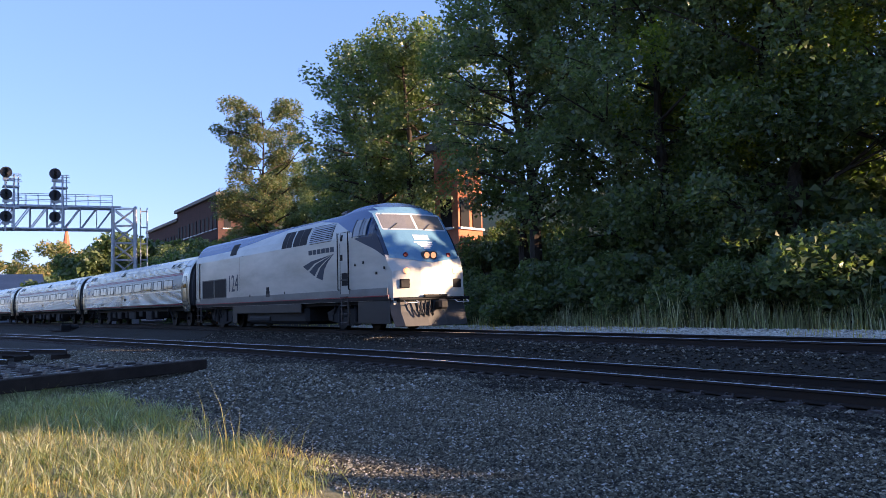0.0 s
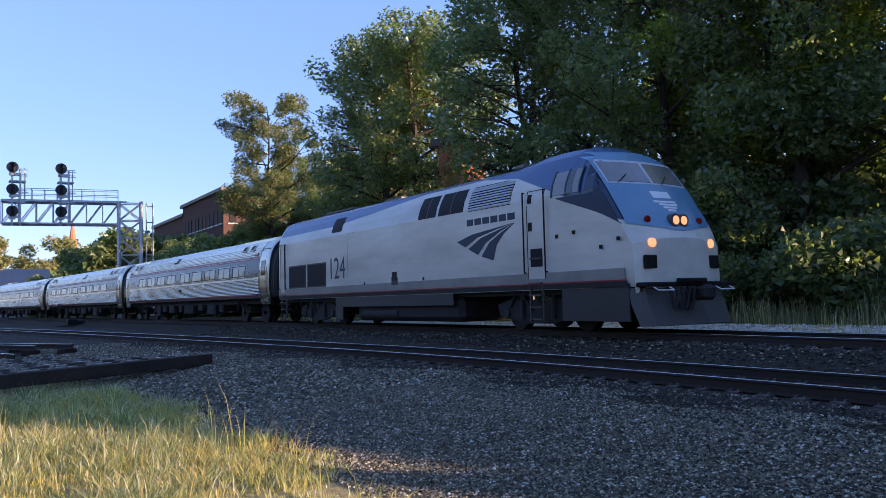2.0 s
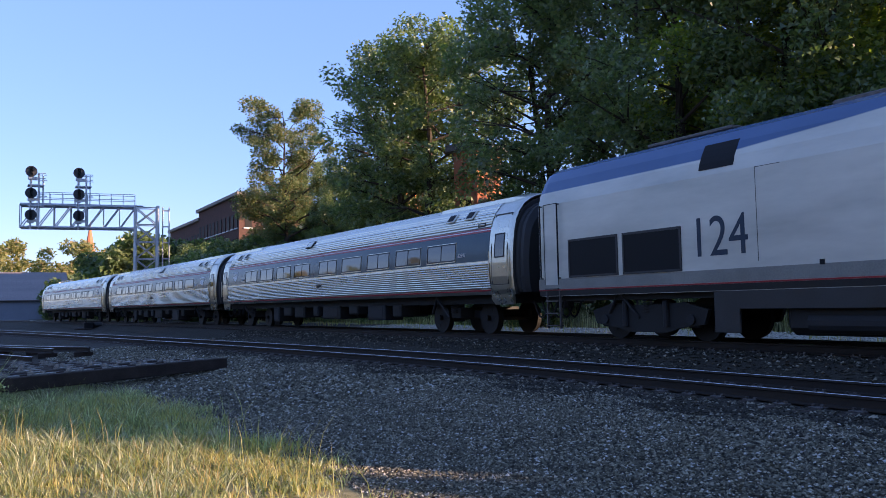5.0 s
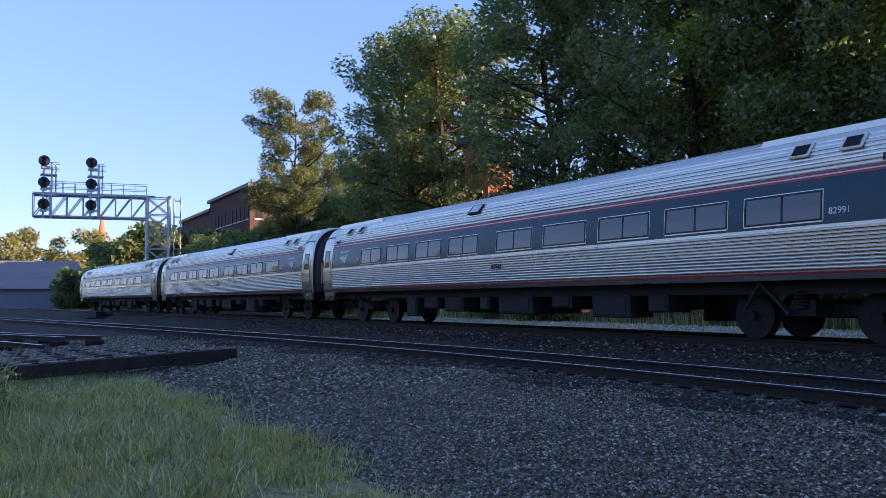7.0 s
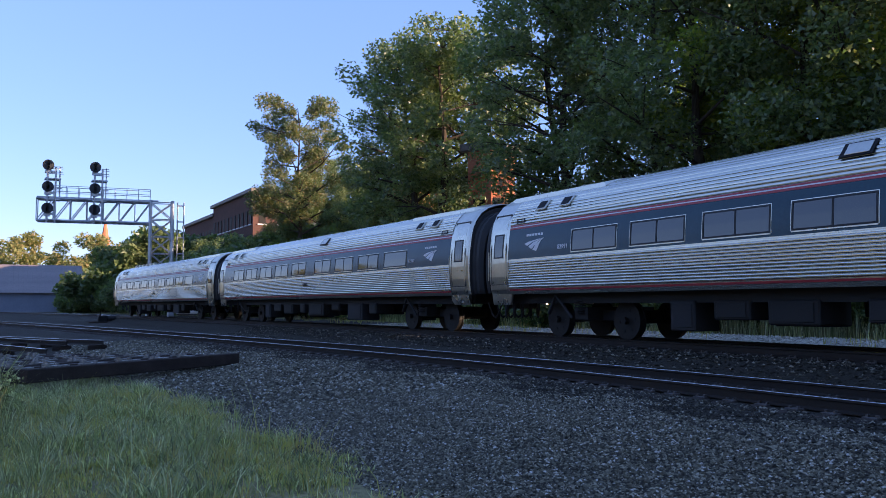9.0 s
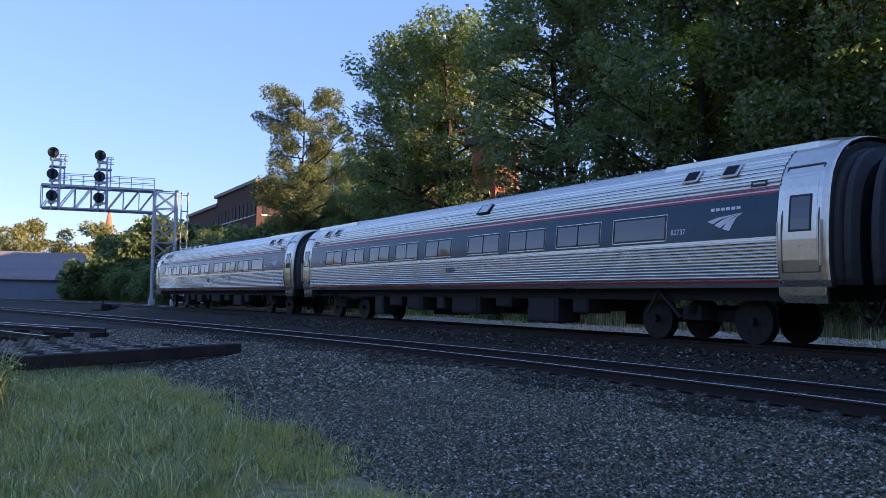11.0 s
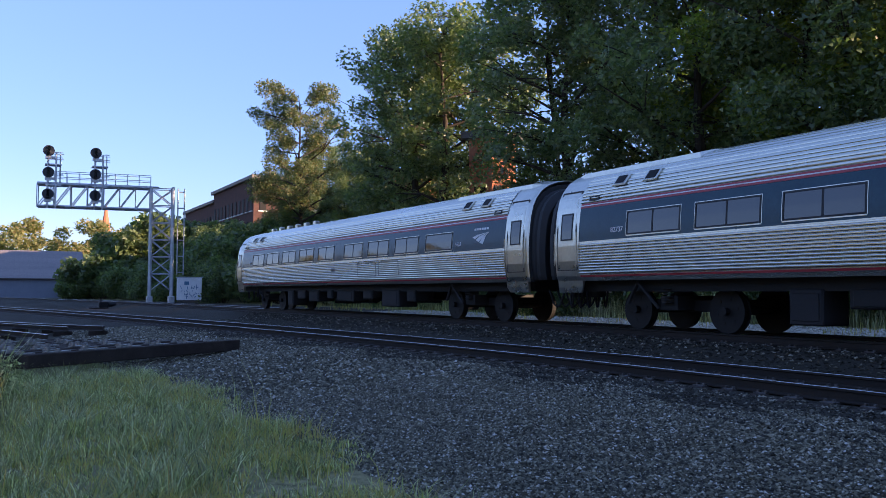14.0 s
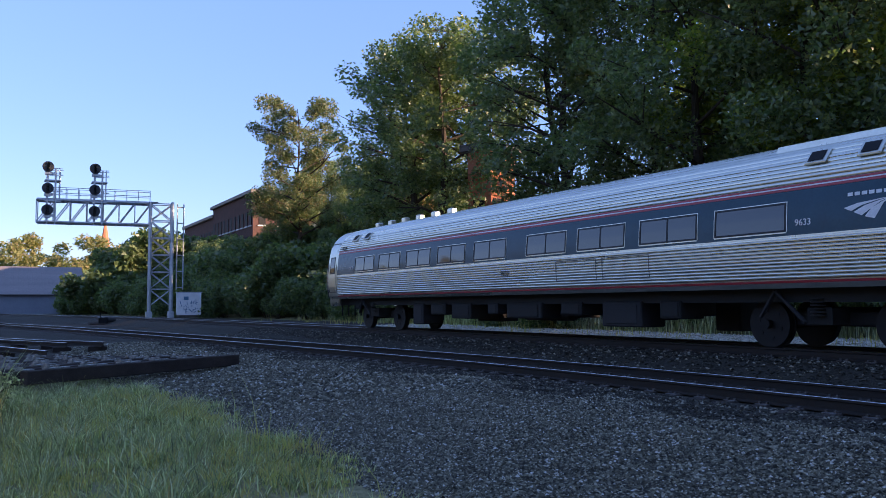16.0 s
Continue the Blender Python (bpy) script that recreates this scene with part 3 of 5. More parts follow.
                part("emblem_lettering", bm, M_WHITE, coach)
            if side < 0:
                cx = e * (10.18 if e == number_end else 9.15)
                yy, zz = side_point(2.27, 0.012)
                lettering("car_number", number, 0.165, M_WHITE, coach, Matrix.Translation((cx, -yy, zz)) @ Matrix.Rotation(radians(90 - 4), 4, "X"))
        # car number low on the flutes
        if side < 0:
            yy, zz = side_point(1.7, 0.024)
            lettering("car_number", number, 0.2, M_BLACK, coach, Matrix.Translation((0, -yy, zz)) @ Matrix.Rotation(radians(90), 4, "X"))
        if cab_end:
            for xx in (2.2, 3.9):
                part("access_panel", pane_frame(B(), 1.42, 1.92, xx, xx + 1.5, side, 0.02, 0.018, 0.02), M_STEEL_DARK, coach)
    # roof hatches and the raised roof ends
    for e in (-1, 1):
        for hx in (9.3, 10.3):
            bm = B()
            y, z = side_point(3.42, 0.03)
            m = Matrix.Translation((e * hx, -y, z)) @ Matrix.Rotation(radians(-40), 4, "X")
            box(bm, (0, 0, 0), (0.42, 0.04, 0.34), m, 0.012)
            part("roof_vent", bm, M_STAINLESS_SMOOTH, coach, "small roof vent")
            bm = B()
            box(bm, (0, -0.026, 0), (0.30, 0.01, 0.24), m, 0.003)
            part("roof_vent_mesh", bm, M_BLACK, coach)
        if e == cab_end:
            continue
        bm = B()
        rings = [[(e * x, y * k, 3.93 + h - abs(y) ** 2 * 0.16 if abs(y) < 0.99 else 3.6) for y in (-1.0, -0.98, -0.5, 0, 0.5, 0.98, 1.0)] for x, k, h in ((8.2, 1, -0.06), (8.25, 1, 0.03), (12.0, 1, 0.03), (12.3, 0.9, 0.0), (12.45, 0.8, -0.08))]
        loft(bm, rings)
        part("roof_shroud", bm, M_STAINLESS_SMOOTH, coach, "raised equipment cover on the roof")
    if not cab_end:
        y, z = side_point(3.42, 0.03)
        m = Matrix.Translation((number_end * -1.45, -y, z)) @ Matrix.Rotation(radians(-40), 4, "X")
        hatch = part("roof_hatch", box(B(), (0, 0, 0), (0.62, 0.03, 0.36), m, 0.01), M_BLACK, coach, "dark-edged roof hatch")
        part("hatch_lid", box(B(), (0.02, -0.02, 0), (0.46, 0.02, 0.27), m, 0.006), M_STAINLESS_SMOOTH, hatch)
    bm = B()
    box(bm, (1.0, -1.2, 3.42), (0.5, 0.03, 0.03))
    part("roof_bracket", bm, M_STEEL_DARK, coach)
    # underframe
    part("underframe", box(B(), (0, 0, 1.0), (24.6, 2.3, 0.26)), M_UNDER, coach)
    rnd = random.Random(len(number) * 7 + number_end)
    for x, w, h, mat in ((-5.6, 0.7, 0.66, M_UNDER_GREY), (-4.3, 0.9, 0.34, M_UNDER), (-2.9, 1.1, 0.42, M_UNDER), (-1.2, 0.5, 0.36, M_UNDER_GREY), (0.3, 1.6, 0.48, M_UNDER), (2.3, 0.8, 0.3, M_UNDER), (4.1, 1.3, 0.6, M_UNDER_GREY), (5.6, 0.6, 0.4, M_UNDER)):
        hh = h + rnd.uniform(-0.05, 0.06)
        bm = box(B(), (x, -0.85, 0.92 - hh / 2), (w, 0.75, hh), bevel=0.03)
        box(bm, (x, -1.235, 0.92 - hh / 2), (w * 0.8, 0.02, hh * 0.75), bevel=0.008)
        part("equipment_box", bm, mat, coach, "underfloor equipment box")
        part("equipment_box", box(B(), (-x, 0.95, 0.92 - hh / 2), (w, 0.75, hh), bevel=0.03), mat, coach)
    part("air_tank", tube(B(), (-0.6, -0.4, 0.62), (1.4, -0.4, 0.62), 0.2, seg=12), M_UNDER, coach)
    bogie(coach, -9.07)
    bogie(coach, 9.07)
    if cab_end:
        e = cab_end
        for k in range(6):
            part("roof_fitting", box(B(), (e * (10.4 - 1.1 * k), -0.3, 3.98), (0.3, 0.22, 0.18), bevel=0.03), M_STAINLESS_SMOOTH, coach)
        bm = B()
        for y in (-0.9, 0.9):
            box(bm, (e * 12.5, y, 2.75), (0.1, 0.7, 0.55), bevel=0.03)
        part("cab_window", bm, M_GLASS, coach, "dark cab end window")
    return coach


COACHES = [
    (build_coach("82991", 1, 0, "silver fluted coach with blue window band, coupled behind the locomotive"), -13.0),
    (build_coach("82737", -1, 0, "silver fluted middle coach with dark blue window band"), -39.2),
    (build_coach("9633", -1, -1, "silver cab coach at the tail with roof fittings"), -65.45),
]
# ---- locomotive ----
def nose_top(x):
    """Height of the body's upper outline above a place along it."""
    if x < 18.4:
        return 9.0
    pts = [(18.4, 4.54), (19.2, 4.50), (19.75, 4.28), (20.0, 4.0), (20.45, 3.42), (21.2, 2.42), (21.40, 2.1), (21.45, 1.0)]
    for (a, za), (b, zb) in zip(pts, pts[1:]):
        if x <= b:
            return za + (zb - za) * (x - a) / (b - a)
    return 1.0


def sweep(x, y):
    """How far the nose is swept back towards its corners."""
    return 0.26 * (abs(y) / 1.5) ** 2 * smooth(20.0, 21.3, x) + 0.05 * smooth(20.9, 21.4, x)


def crown(x):
    """How far the upper outline falls off towards the corners."""
    return 0.34 - 0.20 * smooth(20.0, 21.2, x)


LOCO_HALF = [(1.50, 1.02), (1.53, 1.2), (1.53, 1.8), (1.53, 2.3), (1.53, 2.9), (1.53, 3.3), (1.45, 3.6), (1.30, 3.9), (1.12, 4.14), (0.9, 4.26), (0.5, 4.32), (0.0, 4.34)]


def loco_half(z):
    for (y0, z0), (y1, z1) in zip(LOCO_HALF, LOCO_HALF[1:]):
        if z <= z1:
            return y0 + (y1 - y0) * (z - z0) / (z1 - z0)
    return 0.5


def loco_plate(bm, z0, z1, x0, x1, side, off, steps=2, thick=0.02, slant=0.0):
    """A plate on the locomotive's side; slant shifts its top along x."""
    zs = [z0 + (z1 - z0) * i / steps for i in range(steps + 1)]
    rows = []
    for k in (off, off - thick):
        rows.append([[(x + slant * (z - z0), side * (loco_half(z) + k), z) for z in zs] for x in (x0, x1)])
    r0 = rows[0][0] + rows[1][0][::-1]
    r1 = rows[0][1] + rows[1][1][::-1]
    loft(bm, [r0, r1] if side < 0 else [r1, r0], closed=True, caps=True)
    return bm


def build_loco():
    loco = empty("locomotive", "grey and blue diesel passenger locomotive with lit headlights", "locomotive")
    body = both_sides(LOCO_HALF)
    rings = [[(0.62, y * 0.93, z - 0.06 * (z > 3)) for y, z in body], [(0.72, y * 0.985, z - 0.02 * (z > 3)) for y, z in body]]
    for x in [0.9, 4, 8, 12, 15, 16.6, 17.2, 17.8, 18.4, 18.8, 19.2, 19.5, 19.75, 20.0, 20.2, 20.45, 20.8, 21.05, 21.2, 21.3, 21.38, 21.40, 21.42, 21.44, 21.449]:
        t = nose_top(x)
        pinch = 1.0 - 0.035 * smooth(18.0, 21.4, x) - 0.05 * smooth(21.15, 21.45, x)
        lift = 1.0 + 0.13 * smooth(16.4, 18.2, x)
        rings.append([(x - sweep(x, y), y * pinch, min(z + (lift - 1) * 1.2 * min(1.0, max(0.0, z - 3.95) / 0.3), t - crown(x) * (abs(y) / 1.5) ** 2.2)) for y, z in body])
    bm = loft(B(), rings)
    bm.faces.new([bm.verts.new(p) for p in rings[0]])
    bm.faces.new([bm.verts.new(p) for p in rings[-1][::-1]])
    shell = part("body_shell", bm, M_LOCO, loco, "silver-grey body with blue upper sides and roof")
    # lower skirt, stripe
    for side in (-1, 1):
        part("sill_band", loco_plate(B(), 1.19, 1.44, 0.7, 20.95, side, 0.003), M_LOCO_TAUPE, loco, "dull grey sill band")
        part("red_line", loco_plate(B(), 1.157, 1.186, 0.7, 21.0, side, 0.005), M_RED, loco, "thin red line above the skirt")
        part("skirt", loco_plate(B(), 1.03, 1.155, 0.7, 21.0, side, 0.004), M_LOCO_GREY, loco, "dark lower skirt")
        part("fairing", box(B(), (10.4, side * 1.47, 0.88), (7.4, 0.06, 0.42), bevel=0.01), M_LOCO_GREY, loco, "dark lower fairing")
        part("fairing", box(B(), (19.9, side * 1.44, 0.68), (2.2, 0.06, 0.84), bevel=0.01), M_LOCO_GREY, loco, "dark fairing under the cab")
        part("fairing", box(B(), (6.55, side * 1.47, 0.62), (0.6, 0.06, 0.8), bevel=0.01), M_LOCO_GREY, loco, "dark lower fairing")
        # rear windows, dark
        for x0, x1 in ((1.9, 3.62), (3.78, 5.5)):
            w = part("rear_grille", loco_plate(B(), 1.5, 2.32, x0, x1, side, 0.012), M_BLACK, loco, "black recessed side panel")
            bm = B()
            for a in (x0, x1 - 0.05):
                loco_plate(bm, 1.47, 2.35, a, a + 0.05, side, 0.02)
            loco_plate(bm, 1.45, 1.5, x0, x1, side, 0.02)
            loco_plate(bm, 2.32, 2.37, x0, x1, side, 0.02)
            part("panel_frame", bm, M_LOCO_GREY, w)
        for x0, x1 in ((12.3, 13.3), (13.45, 14.75)):
            w = part("intake_window", loco_plate(B(), 3.3, 3.97, x0, x1, side, 0.012, 4), M_BLACK, loco, "black air intake panel")
            part("intake_bar", loco_plate(B(), 3.3, 3.97, (x0 + x1) / 2, (x0 + x1) / 2 + 0.03, side, 0.02, 4), M_STEEL_DARK, w)
        part("intake_window", loco_plate(B(), 3.42, 3.95, 6.0, 6.85, side, 0.012, 4), M_BLACK, loco, "small black intake panel")
        grille = part("louvre_panel", loco_plate(B(), 3.27, 3.97, 15.0, 16.95, side, 0.004, 4), M_BLACK, loco, "louvred grille")
        for k in range(9):
            z = 3.31 + k * 0.074
            part("slat", loco_plate(B(), z, z + 0.036, 15.02, 16.93, side, 0.03, 1, 0.03), M_GALV, grille)
        # cab side window
        w = part("cab_window", loco_plate(B(), 3.28, 3.86, 18.62, 19.58, side, 0.014, 4, slant=0.0), M_SCREEN, loco, "cab side window with pale reflection in its colour")
        part("dark_pane", loco_plate(B(), 3.29, 3.85, 19.12, 19.34, side, 0.019, 4, slant=0.0), M_GLASS, w)
        for a in (18.57, 19.08, 19.56):
            part("window_post", loco_plate(B(), 3.24, 3.9, a, a + 0.05, side, 0.025, 4, slant=0.0), M_LOCO_DARK, w)
        # blue wedge behind the windshield, down to the nose, its shading painted darker
        rows = []
        for k in range(23):
            x = 18.75 + 0.109 * k
            lo = 3.2 - (x - 18.75) * 0.33
            hi = 3.22 if x < 19.95 else min(4.05, nose_top(x) - crown(x) - 0.05)
            row = []
            for j in range(7):
                z = lo + (max(hi, lo + 0.02) - lo) * j / 6
                y = (loco_half(z) + 0.008) * (1.0 - 0.035 * smooth(18.0, 21.4, x) - 0.05 * smooth(21.15, 21.45, x))
                row.append((x - sweep(x, y), side * y, z))
            rows.append(row)
        part("cab_side_panel", loft(B(), rows if side < 0 else rows[::-1]), M_CAB_SHADE, loco, "blue wedge on the cab side, shading put into its colour")
        # doors with grab rails
        for x0, x1, zt in ((17.62, 18.30, 3.5), (0.95, 1.5, 3.3)):
            door = part("side_door", loco_plate(B(), 1.3, zt, x0, x1, side, 0.006, 5), M_LOCO_GREY if x0 > 9 else M_WHITE, loco, "recessed side door with grab rails")
            door.data.materials[0] = M_LOCO
            bm = B()
            for a in (x0, x1 - 0.02):
                loco_plate(bm, 1.3, zt, a, a + 0.02, side, 0.012, 5)
            loco_plate(bm, zt, zt + 0.02, x0, x1, side, 0.012, 1)
            part("door_seam", bm, M_BLACK, door)
            if x0 > 9:
                for z in (3.2, 2.5):
                    part("latch_box", loco_plate(B(), z, z + 0.22, x0 + 0.06, x0 + 0.2, side, 0.02), M_BLACK, door)
                part("step_recess", loco_plate(B(), 1.6, 2.05, x0 + 0.12, x1 - 0.1, side, 0.012), M_BLACK, door)
                part("step_tread", loco_plate(B(), 1.78, 1.83, x0 + 0.12, x1 - 0.1, side, 0.05, 1, 0.05), M_LOCO_GREY, door)
            for hx in (x0 - 0.07, x1 + 0.07):
                bm = B()
                tube(bm, (hx, side * 1.60, 1.45), (hx, side * 1.60, zt), 0.02, seg=8)
                for z in (1.46, zt - 0.02):
                    tube(bm, (hx, side * 1.53, z), (hx, side * 1.61, z), 0.016, seg=6)
                part("grab_rail", bm, M_BLACK, loco, "black grab rail")
        # ladders
        for x0 in (17.66, 1.0):
            bm = B()
            for hx in (x0, x0 + 0.5):
                box(bm, (hx, side * 1.5, 0.75), (0.035, 0.06, 1.05))
            for k in range(4):
                box(bm, (x0 + 0.25, side * 1.5, 0.3 + 0.3 * k), (0.5, 0.16, 0.03))
            part("ladder", bm, M_STEEL_DARK, loco, "steel access ladder")
        bm = B()
        loco_plate(bm, 1.5, 1.78, 10.6, 10.9, side, 0.012)
        part("fuel_filler", bm, M_BLACK, loco, "black fuel filler recess")
        part("spill_plate", loco_plate(B(), 1.36, 1.62, 10.55, 10.95, side, 0.008), M_LOCO_GREY, loco)
        for x, z in ((19.3, 2.3), (20.2, 1.9), (20.75, 2.05), (18.7, 2.25), (8.6, 1.42), (12.5, 1.45)):
            part("access_cover", loco_plate(B(), z, z + 0.09, x, x + 0.09, side, 0.012), M_BLACK, loco)
        part("hatch_outline", loco_plate(loco_plate(B(), 1.55, 3.3, 7.35, 7.36, side, 0.004), 3.29, 3.3, 7.35, 7.9, side, 0.004), M_LOCO_GREY, loco)
        # emblem and bars of lettering
        flip = 1 if side < 0 else -1
        bm = swoosh(B(), lambda u, v, d: (15.78 + flip * (u - 0.5) * 2.7, side * (1.534 + d), 1.86 + v * 1.16))
        part("emblem", bm, M_LOCO_DARK, loco, "dark grey three-blade emblem")
        bm = B()
        for k in range(6):
            x = 16.0 + flip * (-1.05 + 0.375 * k)
            loco_plate(bm, 2.87, 3.05, x, x + 0.31, side, 0.006)
        part("emblem_lettering", bm, M_LOCO_DARK, loco, "dark grey lettering bars")
        rot = Matrix.Rotation(radians(90), 4, "X") if side < 0 else Matrix.Rotation(radians(180), 4, "Z") @ Matrix.Rotation(radians(90), 4, "X")
        lettering("road_number", "124", 1.12, M_LOCO_DARK, loco, Matrix.Translation((6.45, side * 1.535, 2.05)) @ rot @ Matrix.Diagonal((0.86, 1, 1, 1)))
    # windshield: two panes on the sloping face
    def front(y, z, d):
        """A point on the nose at that height, pushed out by d."""
        lo, hi = 18.4, 21.449
        for _ in range(24):
            mid = (lo + hi) / 2
            if nose_top(mid) - crown(mid) * (abs(y) / 1.5) ** 2.2 > z:
                lo = mid
            else:
                hi = mid
        x = lo - sweep(lo, y)
        n = Vector((1.0, 0, 0.68 if z > 2.3 else 0.05)).normalized()
        return (x + n.x * d, y, z + n.z * d)

    def face(bm, y0, y1, z0, z1, d, ny=4, nz=4):
        rows = [[front(y0 + (y1 - y0) * i / ny, z0 + (z1 - z0) * j / nz, d) for i in range(ny + 1)] for j in range(nz + 1)]
        back = [[front(y0 + (y1 - y0) * i / ny, z0 + (z1 - z0) * j / nz, d - 0.03) for i in range(ny + 1)] for j in range(nz + 1)]
        loft(bm, rows)
        rim = [rows[0][::-1], back[0][::-1]]
        loft(bm, rim)
        loft(bm, [rows[-1], back[-1]])
        loft(bm, [[r[0] for r in rows], [r[0] for r in back]])
        loft(bm, [[r[-1] for r in rows][::-1], [r[-1] for r in back][::-1]])
        return bm
    def slope(bm, w, low, tip, high, d, n=10, m=14):
        """The sloping face from a V-shaped lower edge up to the roof."""
        rows = [[front(w * (2 * i / n - 1), low - tip * (1 - abs(2 * i / n - 1)) + (high - low + tip * (1 - abs(2 * i / n - 1))) * j / m, d) for i in range(n + 1)] for j in range(m + 1)]
        return loft(bm, rows)
    part("nose_panel", slope(B(), 1.37, 2.42, 0.17, 4.12, 0.008), M_NOSE_SHEEN, loco, "glossy blue sloping nose with a pointed lower edge, sky reflection in its colour")
    part("roof_cap", slope(B(), 1.1, 4.121, 0.0, 4.27, 0.008, 10, 4), M_NOSE_SHEEN, loco, "blue cap over the windshield, sky reflection in its colour")
    bm = B()
    for y0, y1, z0, z1 in ((-1.24, 1.24, 3.965, 4.02), (-1.28, -1.22, 3.42, 3.98), (1.22, 1.28, 3.42, 3.98), (-0.05, 0.05, 3.42, 3.98), (-1.24, 1.24, 3.40, 3.44)):
        face(bm, y0, y1, z0, z1, 0.012, 6, 3)
    part("windshield_surround", bm, M_LOCO_PALE, loco, "pale windshield surround")
    for y0, y1 in ((-1.24, -0.05), (0.05, 1.24)):
        w = part("windshield", face(B(), y0, y1, 3.45, 3.96, 0.016), M_SCREEN, loco, "sloping windshield pane with pale reflection in its colour")
        bm = B()
        a, b = front(y0 + 0.2, 3.4, 0.05), front(y0 + 0.55, 3.62, 0.05)
        tube(bm, a, b, 0.013, seg=6)
        part("wiper", bm, M_BLACK, w)
    bm = B()
    for y in (-0.14, 0.14):
        p = Vector(front(y, 2.5, 0.0))
        tube(bm, p - Vector((0.05, 0, 0)), p + Vector((0.10, 0, 0)), 0.15, seg=16)
    part("headlight_housing", bm, M_STEEL_DARK, loco)
    for y in (-0.13, 0.13):
        p = Vector(front(y, 2.5, 0.0))
        part("headlight", tube(B(), p + Vector((0.08, 0, 0)), p + Vector((0.112, 0, 0)), 0.10, seg=16), M_LAMP_ON, loco, "lit warm headlight")
    for y in (-0.85, 0.85):
        p = Vector(front(y, 2.52, 0.0))
        part("marker_light", tube(B(), p, p + Vector((0.06, 0, 0)), 0.08, seg=12), M_LAMP_RED, loco, "red marker light")
        p = Vector((21.40 - sweep(21.4, y * 1.12), y * 1.12, 1.98))
        part("ditch_light", tube(B(), p - Vector((0.06, 0, 0)), p + Vector((0.03, 0, 0)), 0.10, seg=14), M_LAMP_ON, loco, "lit lower headlight")
        part("lamp_recess", box(B(), (21.40 - sweep(21.4, y * 1.2), y * 1.2, 1.56), (0.1, 0.36, 0.3), bevel=0.02), M_BLACK, loco, "black square lamp recess")
    # number board shape on the nose, made of bars
    bm = B()
    face(bm, -0.3, 0.3, 3.05, 3.22, 0.014, 3, 2)
    face(bm, -0.36, 0.36, 2.93, 2.98, 0.014, 3, 2)
    for k, w in enumerate((0.3, 0.22, 0.13)):
        face(bm, -w + 0.05, w + 0.05, 2.86 - 0.07 * k, 2.91 - 0.07 * k, 0.014, 3, 2)
    part("nose_board", bm, M_WHITE, loco, "pale bars of lettering on the nose")
    # coupler, plough and buffer beam
    bm = B()
    rows = []
    for z, x, h in ((0.98, 21.26, 1.42), (0.62, 21.36, 1.45), (0.16, 21.55, 1.40)):
        rows.append([(x - 0.32, -h, z), (x - 0.05, -h * 0.85, z), (x + 0.06, -0.35, z), (x + 0.06, 0.35, z), (x - 0.05, h * 0.85, z), (x - 0.32, h, z)])
    loft(bm, rows)
    plough = part("plough", bm, M_PLOUGH, loco, "grey steel plough plate")
    mod = plough.modifiers.new("thick", "SOLIDIFY")
    mod.thickness = 0.04
    bm = B()
    box(bm, (21.5, 0, 0.84), (0.7, 0.28, 0.3), bevel=0.05)
    box(bm, (21.9, 0, 0.86), (0.24, 0.36, 0.34), bevel=0.08)
    part("coupler", bm, M_UNDER, loco, "dark knuckle coupler")
    bm = B()
    box(bm, (21.3, 0, 1.06), (0.34, 2.8, 0.1), bevel=0.02)
    box(bm, (21.48, 0, 1.14), (0.12, 0.9, 0.1), bevel=0.02)
    part("buffer_beam", bm, M_BLACK, loco)
    for y in (-1.0, 1.0):
        bm = B()
        pts = [(21.5, y - 0.24, 1.0), (21.64, y - 0.24, 0.93), (21.64, y + 0.24, 0.93), (21.5, y + 0.24, 1.0)]
        for p, q in zip(pts, pts[1:]):
            tube(bm, p, q, 0.014, seg=6)
        part("uncoupling_bar", bm, M_WHITE, loco, "white-painted grab bar")
    bm = B()
    for k in range(4):
        y = -0.75 + 0.17 * k
        for i in range(6):
            u0, u1 = i / 6, (i + 1) / 6
            tube(bm, (21.5 + 0.25 * u0, y, 1.0 - 0.5 * math.sin(math.pi * u0)), (21.5 + 0.25 * u1, y + 0.03, 1.0 - 0.5 * math.sin(math.pi * u1)), 0.028, seg=6)
    part("brake_hoses", bm, M_RUBBER, loco)
    # roof gear
    bm = B()
    box(bm, (8.9, 0, 4.38), (1.2, 1.0, 0.12), bevel=0.02)
    part("exhaust_stack", bm, M_STEEL_DARK, loco)
    part("roof_hatch", box(B(), (5.0, 0, 4.37), (2.4, 1.4, 0.08), bevel=0.02), M_STEEL_DARK, loco)
    bm = B()
    for x in (17.9, 17.2, 16.5):
        part("aerial", tube(B(), (x, -0.3, 4.3), (x, -0.3, 4.6), 0.02, seg=6), M_STEEL_DARK, loco)
    tube(bm, (15.9, -0.5, 4.42), (16.4, -0.5, 4.42), 0.06, 0.1, seg=10)
    part("horn", bm, M_STEEL_DARK, loco, "roof horn")
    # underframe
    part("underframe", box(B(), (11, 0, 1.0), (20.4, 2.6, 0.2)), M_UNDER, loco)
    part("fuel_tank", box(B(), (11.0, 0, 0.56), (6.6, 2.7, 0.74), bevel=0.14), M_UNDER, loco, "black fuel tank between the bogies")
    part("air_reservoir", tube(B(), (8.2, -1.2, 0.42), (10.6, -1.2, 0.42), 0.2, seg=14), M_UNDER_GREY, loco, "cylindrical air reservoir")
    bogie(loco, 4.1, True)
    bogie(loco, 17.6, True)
    return loco


LOCO = build_loco()


